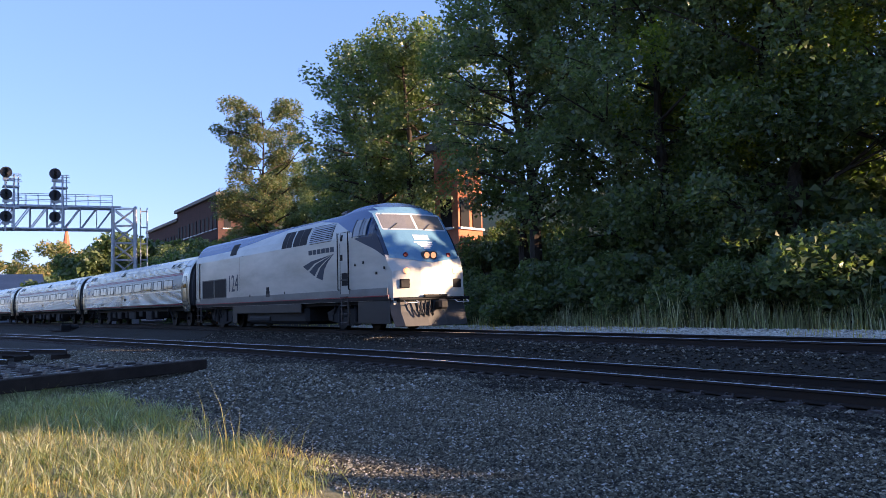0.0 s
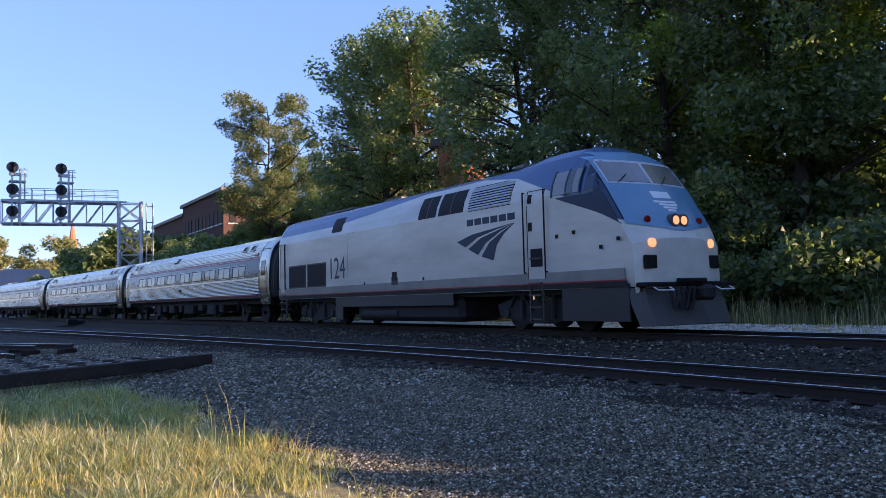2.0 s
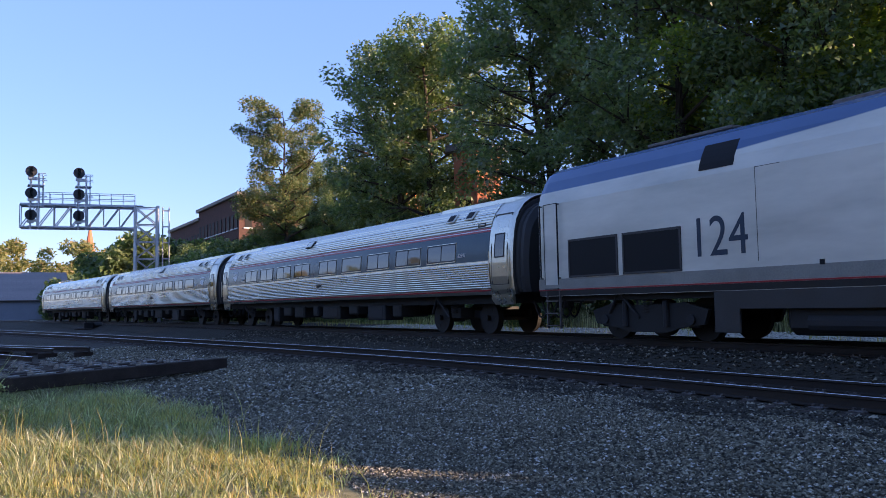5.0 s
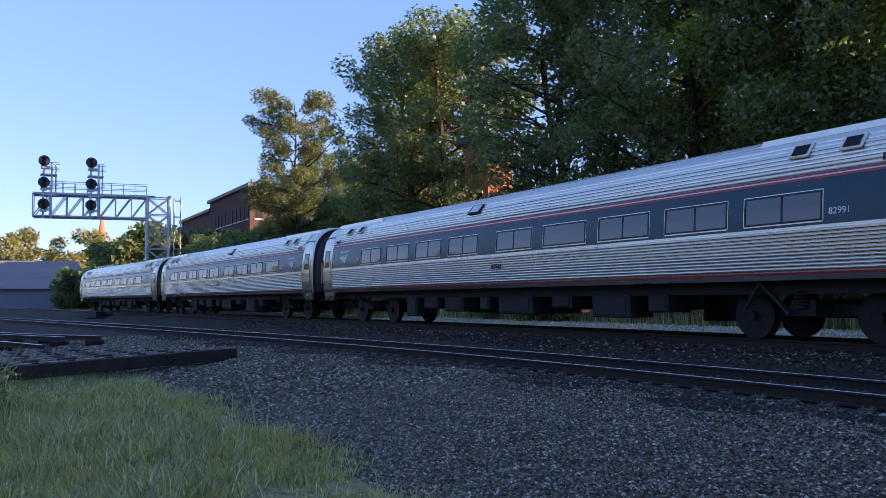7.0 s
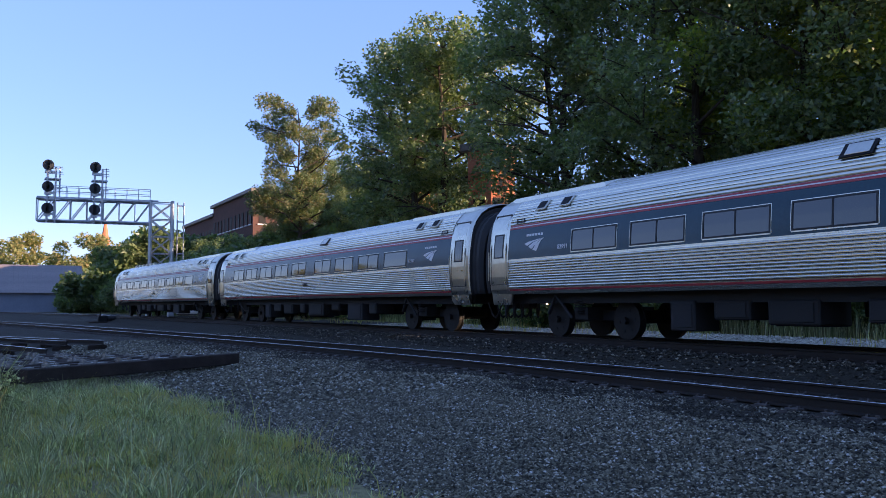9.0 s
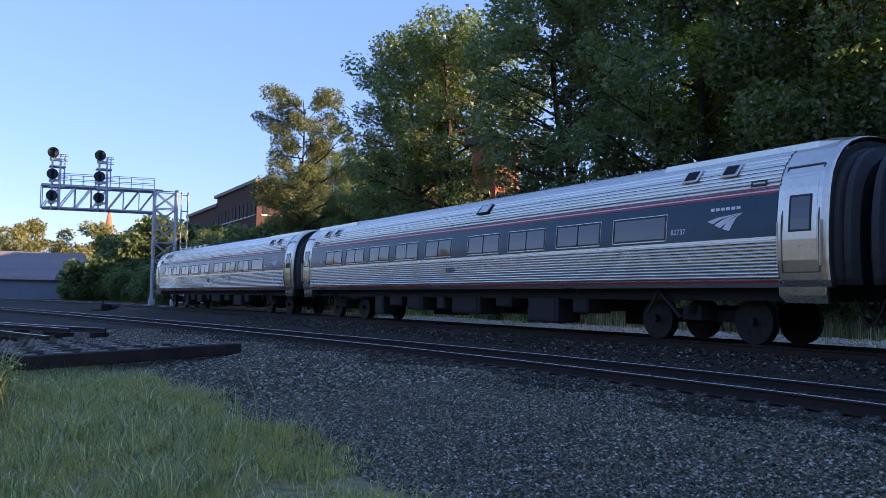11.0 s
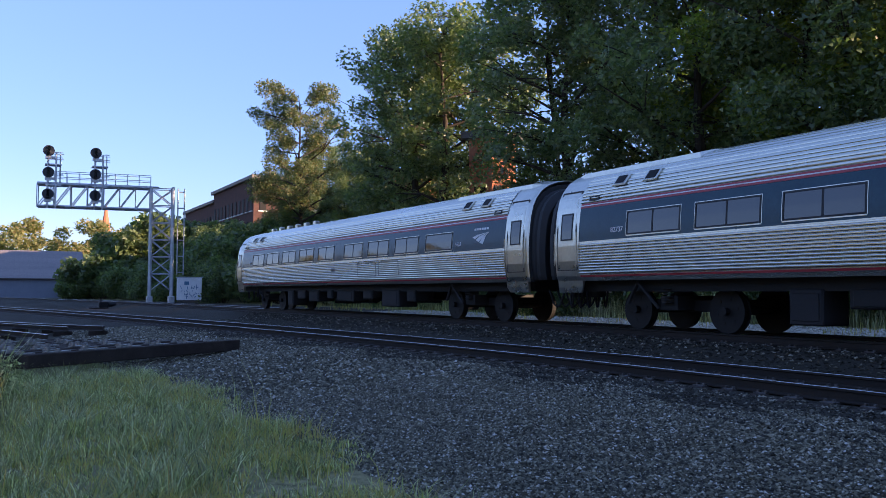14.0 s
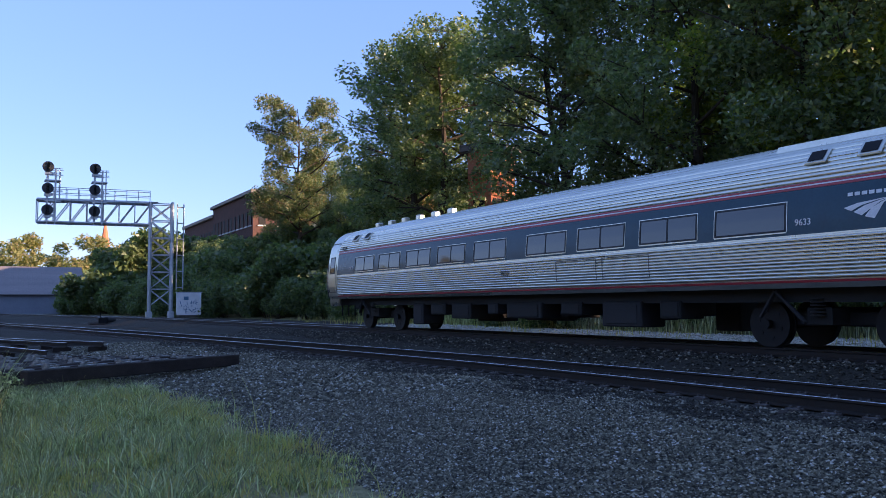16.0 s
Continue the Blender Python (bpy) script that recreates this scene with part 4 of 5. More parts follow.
# ---- cantilever signal gantry ----
def build_gantry():
    gantry = empty("signal_gantry", "galvanized lattice cantilever signal gantry beside the track", "signal gantry")
    # the arm runs from the leg out over the tracks
    base = Vector((-75.6, 0.05, 0.0))
    u = Vector((-1.1, -7.5, 0)).normalized()      # along the arm
    w = Vector((u.y, -u.x, 0))                      # across it, away along the line

    def at(a, c, z):
        return base + u * a + w * c + Vector((0, 0, z))
    lz0, lz1 = 8.15, 10.05
    for i, (a, c) in enumerate(((0, 0), (0, 1.2), (1.85, 0), (1.85, 1.2))):
        part("leg_post", tube(B(), at(a, c, 0.0), at(a, c, lz1 + 0.15), 0.15, seg=8), M_GALV, gantry, "galvanized leg post")
        part("footing", box(B(), at(a, c, 0.15), (0.5, 0.5, 0.6), bevel=0.04), M_GALV, gantry)
    n = 6
    for k in range(n):
        z0, z1 = 0.9 + (lz1 - 0.9) * k / n, 0.9 + (lz1 - 0.9) * (k + 1) / n
        for c in (0, 1.2):
            bm = B()
            tube(bm, at(0, c, z0), at(1.85, c, z1), 0.05, seg=5)
            tube(bm, at(1.85, c, z0), at(0, c, z1), 0.05, seg=5)
            tube(bm, at(0, c, z1), at(1.85, c, z1), 0.05, seg=5)
            part("leg_brace", bm, M_GALV, gantry)
        for a in (0, 1.85):
            part("leg_brace", tube(B(), at(a, 0, z0), at(a, 1.2, z1), 0.045, seg=5), M_GALV, gantry)
    reach = 11.0
    for c in (0, 1.2):
        for z in (lz0, lz1):
            part("arm_chord", tube(B(), at(1.85, c, z), at(reach, c, z), 0.10, seg=8), M_GALV, gantry, "galvanized truss chord")
        m = 7
        for k in range(m):
            a0, a1 = 1.85 + (reach - 1.85) * k / m, 1.85 + (reach - 1.85) * (k + 1) / m
            part("arm_web", tube(B(), at(a0, c, lz1), at(a1, c, lz0), 0.05, seg=5), M_GALV, gantry)
            part("arm_web", tube(B(), at(a1, c, lz0), at(a1, c, lz1), 0.045, seg=5), M_GALV, gantry)
    for k in range(8):
        a0 = 1.85 + (reach - 1.85) * k / 7
        bm = B()
        for z in (lz0, lz1):
            tube(bm, at(a0, 0, z), at(a0, 1.2, z), 0.04, seg=5)
        part("arm_tie", bm, M_GALV, gantry)
    bm = B()
    vs = [bm.verts.new(at(a, c, lz1 + 0.12)) for a, c in ((1.2, 0.1), (reach, 0.1), (reach, 1.1), (1.2, 1.1))]
    bm.faces.new(vs)
    walkway = part("walkway", bm, M_GALV, gantry, "grated walkway on the arm")
    mod = walkway.modifiers.new("thick", "SOLIDIFY")
    mod.thickness = 0.05
    for c in (0.05, 1.15):
        bm = B()
        for z in (lz1 + 0.62, lz1 + 1.1):
            tube(bm, at(1.9, c, z), at(reach - 1.3, c, z), 0.028, seg=5)
        for k in range(9):
            a = 1.9 + (reach - 3.2) * k / 8
            tube(bm, at(a, c, lz1 + 0.1), at(a, c, lz1 + 1.1), 0.028, seg=5)
        part("handrail", bm, M_GALV, gantry)
    # ladder cage behind the leg
    bm = B()
    for c in (0.35, 0.85):
        tube(bm, at(-0.45, c, 2.4), at(-0.45, c, lz1 + 0.1), 0.05, seg=5)
        tube(bm, at(-1.0, c, 2.4), at(-1.0, c, lz1 + 0.1), 0.045, seg=5)
    for k in range(20):
        z = 2.5 + k * 0.38
        tube(bm, at(-0.45, 0.35, z), at(-0.45, 0.85, z), 0.02, seg=5)
    for k in range(6):
        z = 2.6 + k * 1.45
        for p, q in (((-0.45, 0.35), (-1.0, 0.35)), ((-1.0, 0.35), (-1.0, 0.85)), ((-1.0, 0.85), (-0.45, 0.85))):
            tube(bm, at(*p, z), at(*q, z), 0.035, seg=5)
    part("ladder", bm, M_GALV, gantry, "caged access ladder")
    for a in (6.48, 10.18):
        bm = B()
        tube(bm, at(a - 0.62, -0.1, lz0 - 0.2), at(a - 0.62, -0.1, 12.7), 0.08, seg=6)
        for z in (11.72, 9.95, 8.2):
            box(bm, at(a - 0.35, 0.35, z), (1.15, 1.25, 0.1))
        for z in (12.3, 10.5, 8.7):
            box(bm, at(a - 0.42, -0.1, z), (0.1, 0.42, 0.22))
        tube(bm, at(a, -0.15, lz0 - 0.2), at(a, -0.15, 12.9), 0.09, seg=6)
        for c in (0.1, 0.9):
            tube(bm, at(a - 0.9, c, lz1), at(a - 0.9, c, 12.7), 0.035, seg=5)
        for k in range(9):
            tube(bm, at(a - 0.9, 0.1, lz1 + 0.35 * k), at(a - 0.9, 0.9, lz1 + 0.35 * k), 0.025, seg=5)
        for z in (10.9, 12.3, 12.75):
            for c in (-0.1, 0.9):
                tube(bm, at(a, c, z), at(a - 1.15, c, z), 0.03, seg=5)
        mast = part("signal_mast", bm, M_GALV, gantry, "signal mast with ladder and platforms")
        for z in (12.85, 11.0, 9.15):
            head = B()
            p = at(a, 0, z) + Vector((0.35, 0, 0))
            tube(head, p, p + Vector((0.06, 0, 0)), 0.46, seg=28)
            disc = part("signal_head", head, M_SIGNAL, mast, "round black signal background")
            bm2 = B()
            for k in range(3):
                q = p + Vector((0.06, 0, 0.24 - 0.24 * k))
                tube(bm2, q, q + Vector((0.2, 0, 0.0)), 0.11, seg=10, caps=False)
            part("lamp_hood", bm2, M_BLACK, disc)
            part("signal_case", box(B(), p + Vector((-0.15, 0.0, -0.55)), (0.22, 0.5, 0.28), bevel=0.03), M_GALV, mast)
    return gantry


build_gantry()


def build_cabinet():
    case = empty("signal_cabinet", "white graffiti-marked signal equipment cabinet by the gantry", "equipment cabinet")
    m = Matrix.Translation((-74.0, 1.25, 0.05)) @ Matrix.Rotation(radians(-8), 4, "Z")
    case.matrix_world = m
    part("body", box(B(), (0, 0, 1.05), (1.2, 2.05, 1.95), bevel=0.03), M_WHITE, case)
    part("roof", box(B(), (0, 0, 2.06), (1.35, 2.2, 0.08), bevel=0.02), M_GALV, case)
    part("plinth", box(B(), (0, 0, 0.02), (1.1, 1.9, 0.14)), M_STEEL_DARK, case)
    for y in (-0.5, 0.5):
        part("door", box(B(), (0.605, y, 1.05), (0.02, 0.94, 1.75), bevel=0.008), M_WHITE, case)
    rnd = random.Random(3)
    blue = worn("spray_paint", (0.05, 0.12, 0.22), (0.10, 0.25, 0.36), (0.5, 0.7), 0.0, 4.0, 30.0)
    for k in range(26):
        y, z = rnd.uniform(-0.75, 0.75), rnd.uniform(0.35, 1.15)
        part("paint_stroke", tube(B(), (0.62, y, z), (0.62, y + rnd.uniform(-0.22, 0.22), z + rnd.uniform(-0.25, 0.3)), 0.03, seg=5), blue, case, "blue scrawled paint stroke")
    part("notice", box(B(), (0.62, -0.25, 1.55), (0.01, 0.4, 0.3)), blue, case, "blue notice plate")
    return case


build_cabinet()


def build_switch_machine():
    m = empty("switch_machine", "dark track switch machine between the two tracks", "switch machine")
    m.matrix_world = Matrix.Translation((-70.0, -6.2, ground_z(-70.0, -6.2)))
    part("case", box(B(), (0, 0, 0.32), (0.9, 0.7, 0.5), bevel=0.06), M_BLACK, m)
    part("base_timber", box(B(), (0, 0.1, 0.04), (1.2, 2.2, 0.14), bevel=0.02), M_TIE, m)
    part("motor", tube(B(), (0, 0.35, 0.35), (0, 0.95, 0.35), 0.2, seg=12), M_UNDER_GREY, m)
    part("throw_rod", tube(B(), (0.2, -0.3, 0.2), (0.2, -1.3, 0.16), 0.03, seg=6), M_STEEL_DARK, m)
    part("marker_post", tube(B(), (0.1, -0.2, 0.5), (0.1, -0.2, 0.95), 0.04, seg=8), M_BLACK, m)


build_switch_machine()
# ---- trees ----
def leaf_cloud(centres, radii, count, size, seed, flat=0.85):
    """Leaf quads scattered in clumps, as vertex and face arrays."""
    r = np.random.default_rng(seed)
    centres, radii = np.array(centres), np.array(radii)
    p = radii ** 2
    k = r.choice(len(centres), count, p=p / p.sum())
    d = r.normal(size=(count, 3))
    d /= np.linalg.norm(d, axis=1)[:, None]
    pos = centres[k] + d * (radii[k] * (0.45 + 0.6 * r.random(count)))[:, None] * np.array([1, 1, flat])
    a = r.normal(size=(count, 3))
    a[:, 2] *= 0.6
    a /= np.linalg.norm(a, axis=1)[:, None]
    b = np.cross(a, r.normal(size=(count, 3)))
    b /= np.linalg.norm(b, axis=1)[:, None]
    s = (size * (0.6 + 0.8 * r.random(count)))[:, None]
    verts = np.empty((count, 3, 3))
    verts[:, 0], verts[:, 1], verts[:, 2] = pos - a * s * 1.15, pos + a * s * 0.35 + b * s * 0.85, pos + a * s * 0.95 - b * s * 0.6
    faces = np.arange(count * 3).reshape(-1, 3)
    return verts.reshape(-1, 3).tolist(), faces.tolist()


def limb(bm, pts, r0, r1, seg=6):
    rings = []
    for i, p in enumerate(pts):
        d = (pts[min(i + 1, len(pts) - 1)] - pts[max(i - 1, 0)]).normalized()
        q = d.to_track_quat("Z", "Y").to_matrix()
        r = r0 + (r1 - r0) * i / (len(pts) - 1)
        rings.append([p + q @ Vector((r * math.cos(2 * math.pi * j / seg), r * math.sin(2 * math.pi * j / seg), 0)) for j in range(seg)])
    loft(bm, rings, closed=True)


def build_tree(seed, height, spread, low, leaves, size, leaf, label, name="tree", clump=1.0, group="trees on the bank"):
    rnd = random.Random(seed)
    tree = empty(name, label, "tree", group)
    bm = B()
    top = Vector((rnd.uniform(-0.6, 0.6), rnd.uniform(-0.6, 0.6), height * 0.9))
    trunk = [Vector((0, 0, -0.4))]
    for i in range(1, 9):
        f = i / 8
        trunk.append(Vector((top.x * f + rnd.uniform(-0.18, 0.18), top.y * f + rnd.uniform(-0.18, 0.18), top.z * f)))
    limb(bm, trunk, 0.02 * height, 0.03, 8)
    centres, radii = [], []
    n = int(height * 1.5)
    for k in range(n):
        f = low + (0.97 - low) * (k + rnd.random()) / n
        i = min(7, int(f * 8))
        start = trunk[i].lerp(trunk[i + 1], f * 8 - i)
        g = (f - low) / (1 - low)
        reach = spread * (0.35 + 0.85 * math.sin(math.pi * min(1, 0.12 + 0.88 * g)) ** 0.7) * rnd.uniform(0.65, 1.1)
        a = k * 2.4 + rnd.uniform(-0.5, 0.5)
        tip = start + Vector((math.cos(a) * reach, math.sin(a) * reach, reach * rnd.uniform(0.15, 0.6)))
        mid = start.lerp(tip, 0.5) + Vector((rnd.uniform(-0.3, 0.3), rnd.uniform(-0.3, 0.3), rnd.uniform(-0.2, 0.3)))
        limb(bm, [start, mid, tip], 0.008 * height * (1.15 - f), 0.015, 5)
        for q in range(4):
            c = start.lerp(tip, 0.45 + 0.6 * rnd.random()) + Vector((rnd.gauss(0, 0.6), rnd.gauss(0, 0.6), rnd.gauss(0.1, 0.45)))
            limb(bm, [mid, mid.lerp(c, 0.6) + Vector((0, 0, 0.1)), c], 0.03, 0.01, 4)
            centres.append(c)
            radii.append(clump * rnd.uniform(0.6, 1.25))
    part("trunk", bm, M_BARK, tree, "dark trunk and limbs")
    v, f = leaf_cloud(centres, radii, leaves, size, seed)
    mesh_part("crown", v, f, leaf, tree)
    return tree


def build_bush(seed, radius, leaves, size, leaf, label):
    rnd = random.Random(seed)
    bush = empty("bush", label, "bush", "undergrowth on the bank")
    centres, radii, bm = [], [], B()
    for k in range(14):
        a, r = rnd.uniform(0, 6.28), radius * rnd.uniform(0.1, 0.9)
        c = Vector((math.cos(a) * r, math.sin(a) * r, rnd.uniform(0.25, 1.0) * radius * (1.25 - r / radius * 0.6)))
        limb(bm, [Vector((c.x * 0.15, c.y * 0.15, -0.3)), c * 0.6, c], 0.03, 0.008, 4)
        centres.append(c)
        radii.append(radius * rnd.uniform(0.25, 0.45))
    part("woody_base", bm, M_BARK, bush)
    v, f = leaf_cloud(centres, radii, leaves, size, seed)
    mesh_part("foliage", v, f, leaf, bush)
    return bush


def stand(ob, x, y, turn=0.0, scale=1.0, dz=0.0):
    ob.matrix_world = Matrix.Translation((x, y, ground_z(x, y) + dz)) @ Matrix.Rotation(radians(turn), 4, "Z") @ Matrix.Diagonal((scale, scale, scale, 1))
    return ob


def again(ob, x, y, turn, scale):
    """A copy of a plant, standing somewhere else at its own size."""
    ob2 = copy_thing(ob, Matrix())
    ob2.scale = (1, 1, 1)
    return stand(ob2, x, y, turn, scale)


DARK = "tall leafy green tree on the shaded bank"
kinds = [
    build_tree(11, 16.0, 3.9, 0.16, 34000, 0.088, M_LEAF, DARK),
    build_tree(12, 18.0, 4.3, 0.2, 27000, 0.092, M_LEAF, DARK),
    build_tree(13, 14.0, 3.6, 0.12, 31000, 0.085, M_LEAF, DARK),
    build_tree(14, 15.0, 3.8, 0.15, 31000, 0.085, M_LEAF_BRIGHT, "tall tree with sunlight put into its yellow-green leaf colour"),
    build_tree(15, 17.0, 3.7, 0.2, 16500, 0.105, M_LEAF, "tall leafy tree with slender dark trunk", clump=0.95),
    build_tree(16, 16.0, 3.5, 0.22, 15500, 0.105, M_LEAF, "tall leafy tree with slender dark trunk", clump=0.95),
    build_tree(17, 16.0, 3.9, 0.14, 8000, 0.3, M_LEAF, "unseen dense tree added to shade the line"),
]
lone = stand(build_tree(21, 21.0, 5.0, 0.26, 30000, 0.115, M_LEAF_AUTUMN, "tall round-crowned tree turning orange at the top", group="trees by the gantry", clump=0.95), -75.5, 12.0, 40, 0.92)

FOREST = [
    # open trees at the near end of the wood, then the dense wood along the bank
    (4, -57.5, 14.6, 10, 1.12), (5, -52.0, 12.6, 80, 1.24), (4, -50.0, 15.6, 150, 1.18), (5, -48.0, 12.3, 200, 1.24), (2, -59.5, 14.0, 60, 0.85),
    (2, -84.0, 13.0, 30, 0.72), (0, -87.0, 18.5, 130, 0.66), (2, -80.0, 17.5, 200, 0.62), (2, -88.0, 15.5, 250, 0.75), (0, -72.0, 16.5, 330, 0.6), (2, -66.5, 13.5, 70, 0.6),
    (4, -36.0, 13.2, 320, 1.05), (5, -33.0, 11.5, 30, 1.15), (1, -28.5, 13.5, 100, 1.1), (2, -24.5, 11.5, 170, 1.25), (3, -21.5, 14.0, 220, 1.25), (0, -18.5, 12.0, 280, 1.15), (1, -16.5, 15.5, 340, 1.0),
    (3, -31, 20, 135, 1.15), (0, -25, 21, 190, 1.15), (3, -19, 22, 250, 1.25),
    (0, -12, 32, 60, 0.6),
    # unseen, added to shade the tracks; the low sun comes between and beside them
    (6, 0.8, 12.5, 20, 1.05), (6, 6.5, 17.5, 90, 1.0), (6, 3.6, 12.0, 140, 1.0), (6, 7.6, 12.3, 210, 1.1), (6, 13.8, 12.4, 30, 1.05), (6, 18.0, 20.0, 130, 1.0), (6, 14.6, 24, 30, 1.0), (6, 26.0, 28.0, 60, 1.0),
    (6, -6.0, 22.0, 60, 0.56), (6, -1.0, 28.0, 160, 0.62), (6, 3.0, 31.5, 240, 0.62), (6, -9.5, 18.0, 300, 0.72), (6, -6.7, 17.3, 20, 0.5), (6, -7.2, 14.8, 70, 0.3),
    (6, 18.6, 11.9, 15, 0.39), (6, 19.5, 11.1, 55, 0.385), (6, 20.3, 10.3, 95, 0.38), (6, 22.0, 8.9, 215, 0.37),
    (6, 22.8, 20.0, 10, 1.05), (6, 24.2, 32, 30, 1.05), (6, 10.6, 15.5, 70, 1.0), (6, 32.3, 28.0, 200, 1.05), (6, 17.0, 16.5, 250, 0.9),
]
used = set()
for k, x, y, a, s in FOREST:
    if k in used:
        again(kinds[k], x, y, a, s)
    else:
        stand(kinds[k], x, y, a, s)
        used.add(k)

small = [build_bush(31, 1.6, 6500, 0.08, M_LEAF, "dense green bush at the foot of the bank"), build_bush(32, 2.2, 8000, 0.09, M_LEAF, "dense green bush at the foot of the bank")]
first = [True, True]
rnd = random.Random(8)
x = -14.0
spots = []
while x > -150:
    v = track_y(max(x, -130))
    spots.append((x, v + rnd.uniform(8.2, 9.6), rnd.uniform(0.7, 1.15)))
    spots.append((x + rnd.uniform(-1, 1), v + rnd.uniform(10.5, 13.0), rnd.uniform(0.9, 1.5)))
    spots.append((x + rnd.uniform(-1, 1), v + rnd.uniform(14.0, 20.0), rnd.uniform(1.0, 1.8)))
    x -= 2.3 + max(0, (-40 - x)) * 0.03
for x, y, s in spots:
    k = rnd.randrange(2)
    s *= 1.0 if x > -60 else 1.45
    if first[k]:
        stand(small[k], x, y, rnd.uniform(0, 360), s)
        first[k] = False
    else:
        again(small[k], x, y, rnd.uniform(0, 360), s)
sapling = stand(build_bush(41, 0.62, 900, 0.10, M_LEAF_BRIGHT, "small bright green sapling by the gravel strip"), -21.1, 8.0, 0, 1.0)

# far woods behind the shed and behind the camera
def far_woods(name, pts, size, count, leaf, label, seed):
    r = random.Random(seed)
    centres, radii = [], []
    for x, y, z, rad in pts:
        for _ in range(6):
            centres.append((x + r.gauss(0, rad * 0.5), y + r.gauss(0, rad * 0.5), z * r.uniform(0.25, 0.95)))
            radii.append(rad * r.uniform(0.35, 0.6))
    v, f = leaf_cloud(centres, radii, count, size, seed)
    return tagged(mesh_part(name, v, f, leaf), label, "woods", kind="stuff")


r = random.Random(77)
far_woods("distant_woods", [(-290 + r.uniform(-20, 20), -45 + i * 2.4, r.uniform(17, 24), 6) for i in range(36)], 0.5, 42000, M_LEAF_FAR, "distant autumn woods behind the shed", 5)
far_woods("bank_woods", [(-119 + r.uniform(-4, 4), -1.4 + i * 0.9 + r.uniform(-1, 1), 4.4 + 7.2 * smooth(0, 6, i) + r.uniform(-1, 1), 3.4) for i in range(24)], 0.3, 38000, M_LEAF, "dark green woods beyond the gantry", 6)
# Woods out of view behind the camera, added for warm reflections on the coaches.
far_woods("sunlit_woods", [(-150 + i * 6, -42 + r.uniform(-4, 4), r.uniform(6, 9), 5) for i in range(42)], 0.8, 34000, M_LEAF_FAR, "unseen sunlit yellow-green woods, added for reflections on the coaches", 7)


# ---- far buildings ----
def build_shed():
    shed = empty("shed", "long shed with ribbed reddish-grey metal roof", "shed")
    shed.matrix_world = Matrix.Translation((-160.5, -6.6, -0.2))
    part("wall", box(B(), (0, 0, 1.6), (18, 13.4, 3.2)), M_SHED_WALL, shed, "blue-grey sheet wall")
    bm = B()
    rings = [[(9.6, y, 3.1), (0, y, 8.1), (-9.6, y, 3.1)] for y in (-6.9, 6.9)]
    loft(bm, rings)
    roof = part("roof", bm, M_ROOF_METAL, shed, "ribbed metal roof")
    mod = roof.modifiers.new("thick", "SOLIDIFY")
    mod.thickness = 0.15
    seam = part("roof_seam", tube(B(), (9.6, 0, 3.15), (0, 0, 8.15), 0.11, seg=4), M_ROOF_METAL, shed)
    seam.location = (0, -6.8, 0)
    for k in range(1, 20):
        share(seam, shed, Matrix.Translation((0, -6.8 + k * 0.71, 0)))
    return shed


build_shed()


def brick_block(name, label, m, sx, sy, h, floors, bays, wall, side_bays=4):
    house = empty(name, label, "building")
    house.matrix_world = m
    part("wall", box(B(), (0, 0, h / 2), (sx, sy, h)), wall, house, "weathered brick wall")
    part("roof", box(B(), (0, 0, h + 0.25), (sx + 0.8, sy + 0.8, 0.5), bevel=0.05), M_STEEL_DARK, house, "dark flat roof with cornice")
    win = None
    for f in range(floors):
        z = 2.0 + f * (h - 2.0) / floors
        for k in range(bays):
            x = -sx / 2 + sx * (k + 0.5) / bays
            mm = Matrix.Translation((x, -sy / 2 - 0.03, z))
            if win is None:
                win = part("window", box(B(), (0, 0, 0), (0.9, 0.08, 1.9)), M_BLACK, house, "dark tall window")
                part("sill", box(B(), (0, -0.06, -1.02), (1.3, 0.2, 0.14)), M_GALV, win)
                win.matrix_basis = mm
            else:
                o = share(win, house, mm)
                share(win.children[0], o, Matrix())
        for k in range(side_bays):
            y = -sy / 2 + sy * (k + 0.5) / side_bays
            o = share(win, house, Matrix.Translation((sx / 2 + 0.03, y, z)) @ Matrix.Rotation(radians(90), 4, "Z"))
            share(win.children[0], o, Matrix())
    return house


brick_block("brick_mill", "old red brick mill building on the wooded bank", Matrix.Translation((-117.0, 21.0, 4.0)), 22, 10, 11.8, 3, 11, M_BRICK_FAR)
brick_block("brick_mill", "lower wing of the old red brick mill", Matrix.Translation((-139.1, 21.2, 4.0)), 22, 10, 10.6, 3, 11, M_BRICK_FAR)
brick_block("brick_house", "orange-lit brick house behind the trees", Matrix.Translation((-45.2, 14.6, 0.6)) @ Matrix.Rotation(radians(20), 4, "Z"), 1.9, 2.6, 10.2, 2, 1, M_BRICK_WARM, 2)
brick_block("brick_house", "low orange-lit brick house behind the trees", Matrix.Translation((-70, 20.5, 4.5)) @ Matrix.Rotation(radians(20), 4, "Z"), 4.6, 4, 7.2, 2, 2, M_BRICK_WARM, 2)


def build_spire():
    church = empty("church_spire", "orange-red church spire in the distance", "church")
    church.matrix_world = Matrix.Translation((-296, 19.6, 0))
    part("tower", box(B(), (0, 0, 8), (5, 5, 16)), M_BRICK_WARM, church)
    part("spire", tube(B(), (0, 0, 16), (0, 0, 31), 2.4, 0.05, seg=8), M_BRICK_WARM, church, "tapered spire roof")
    return church


build_spire()


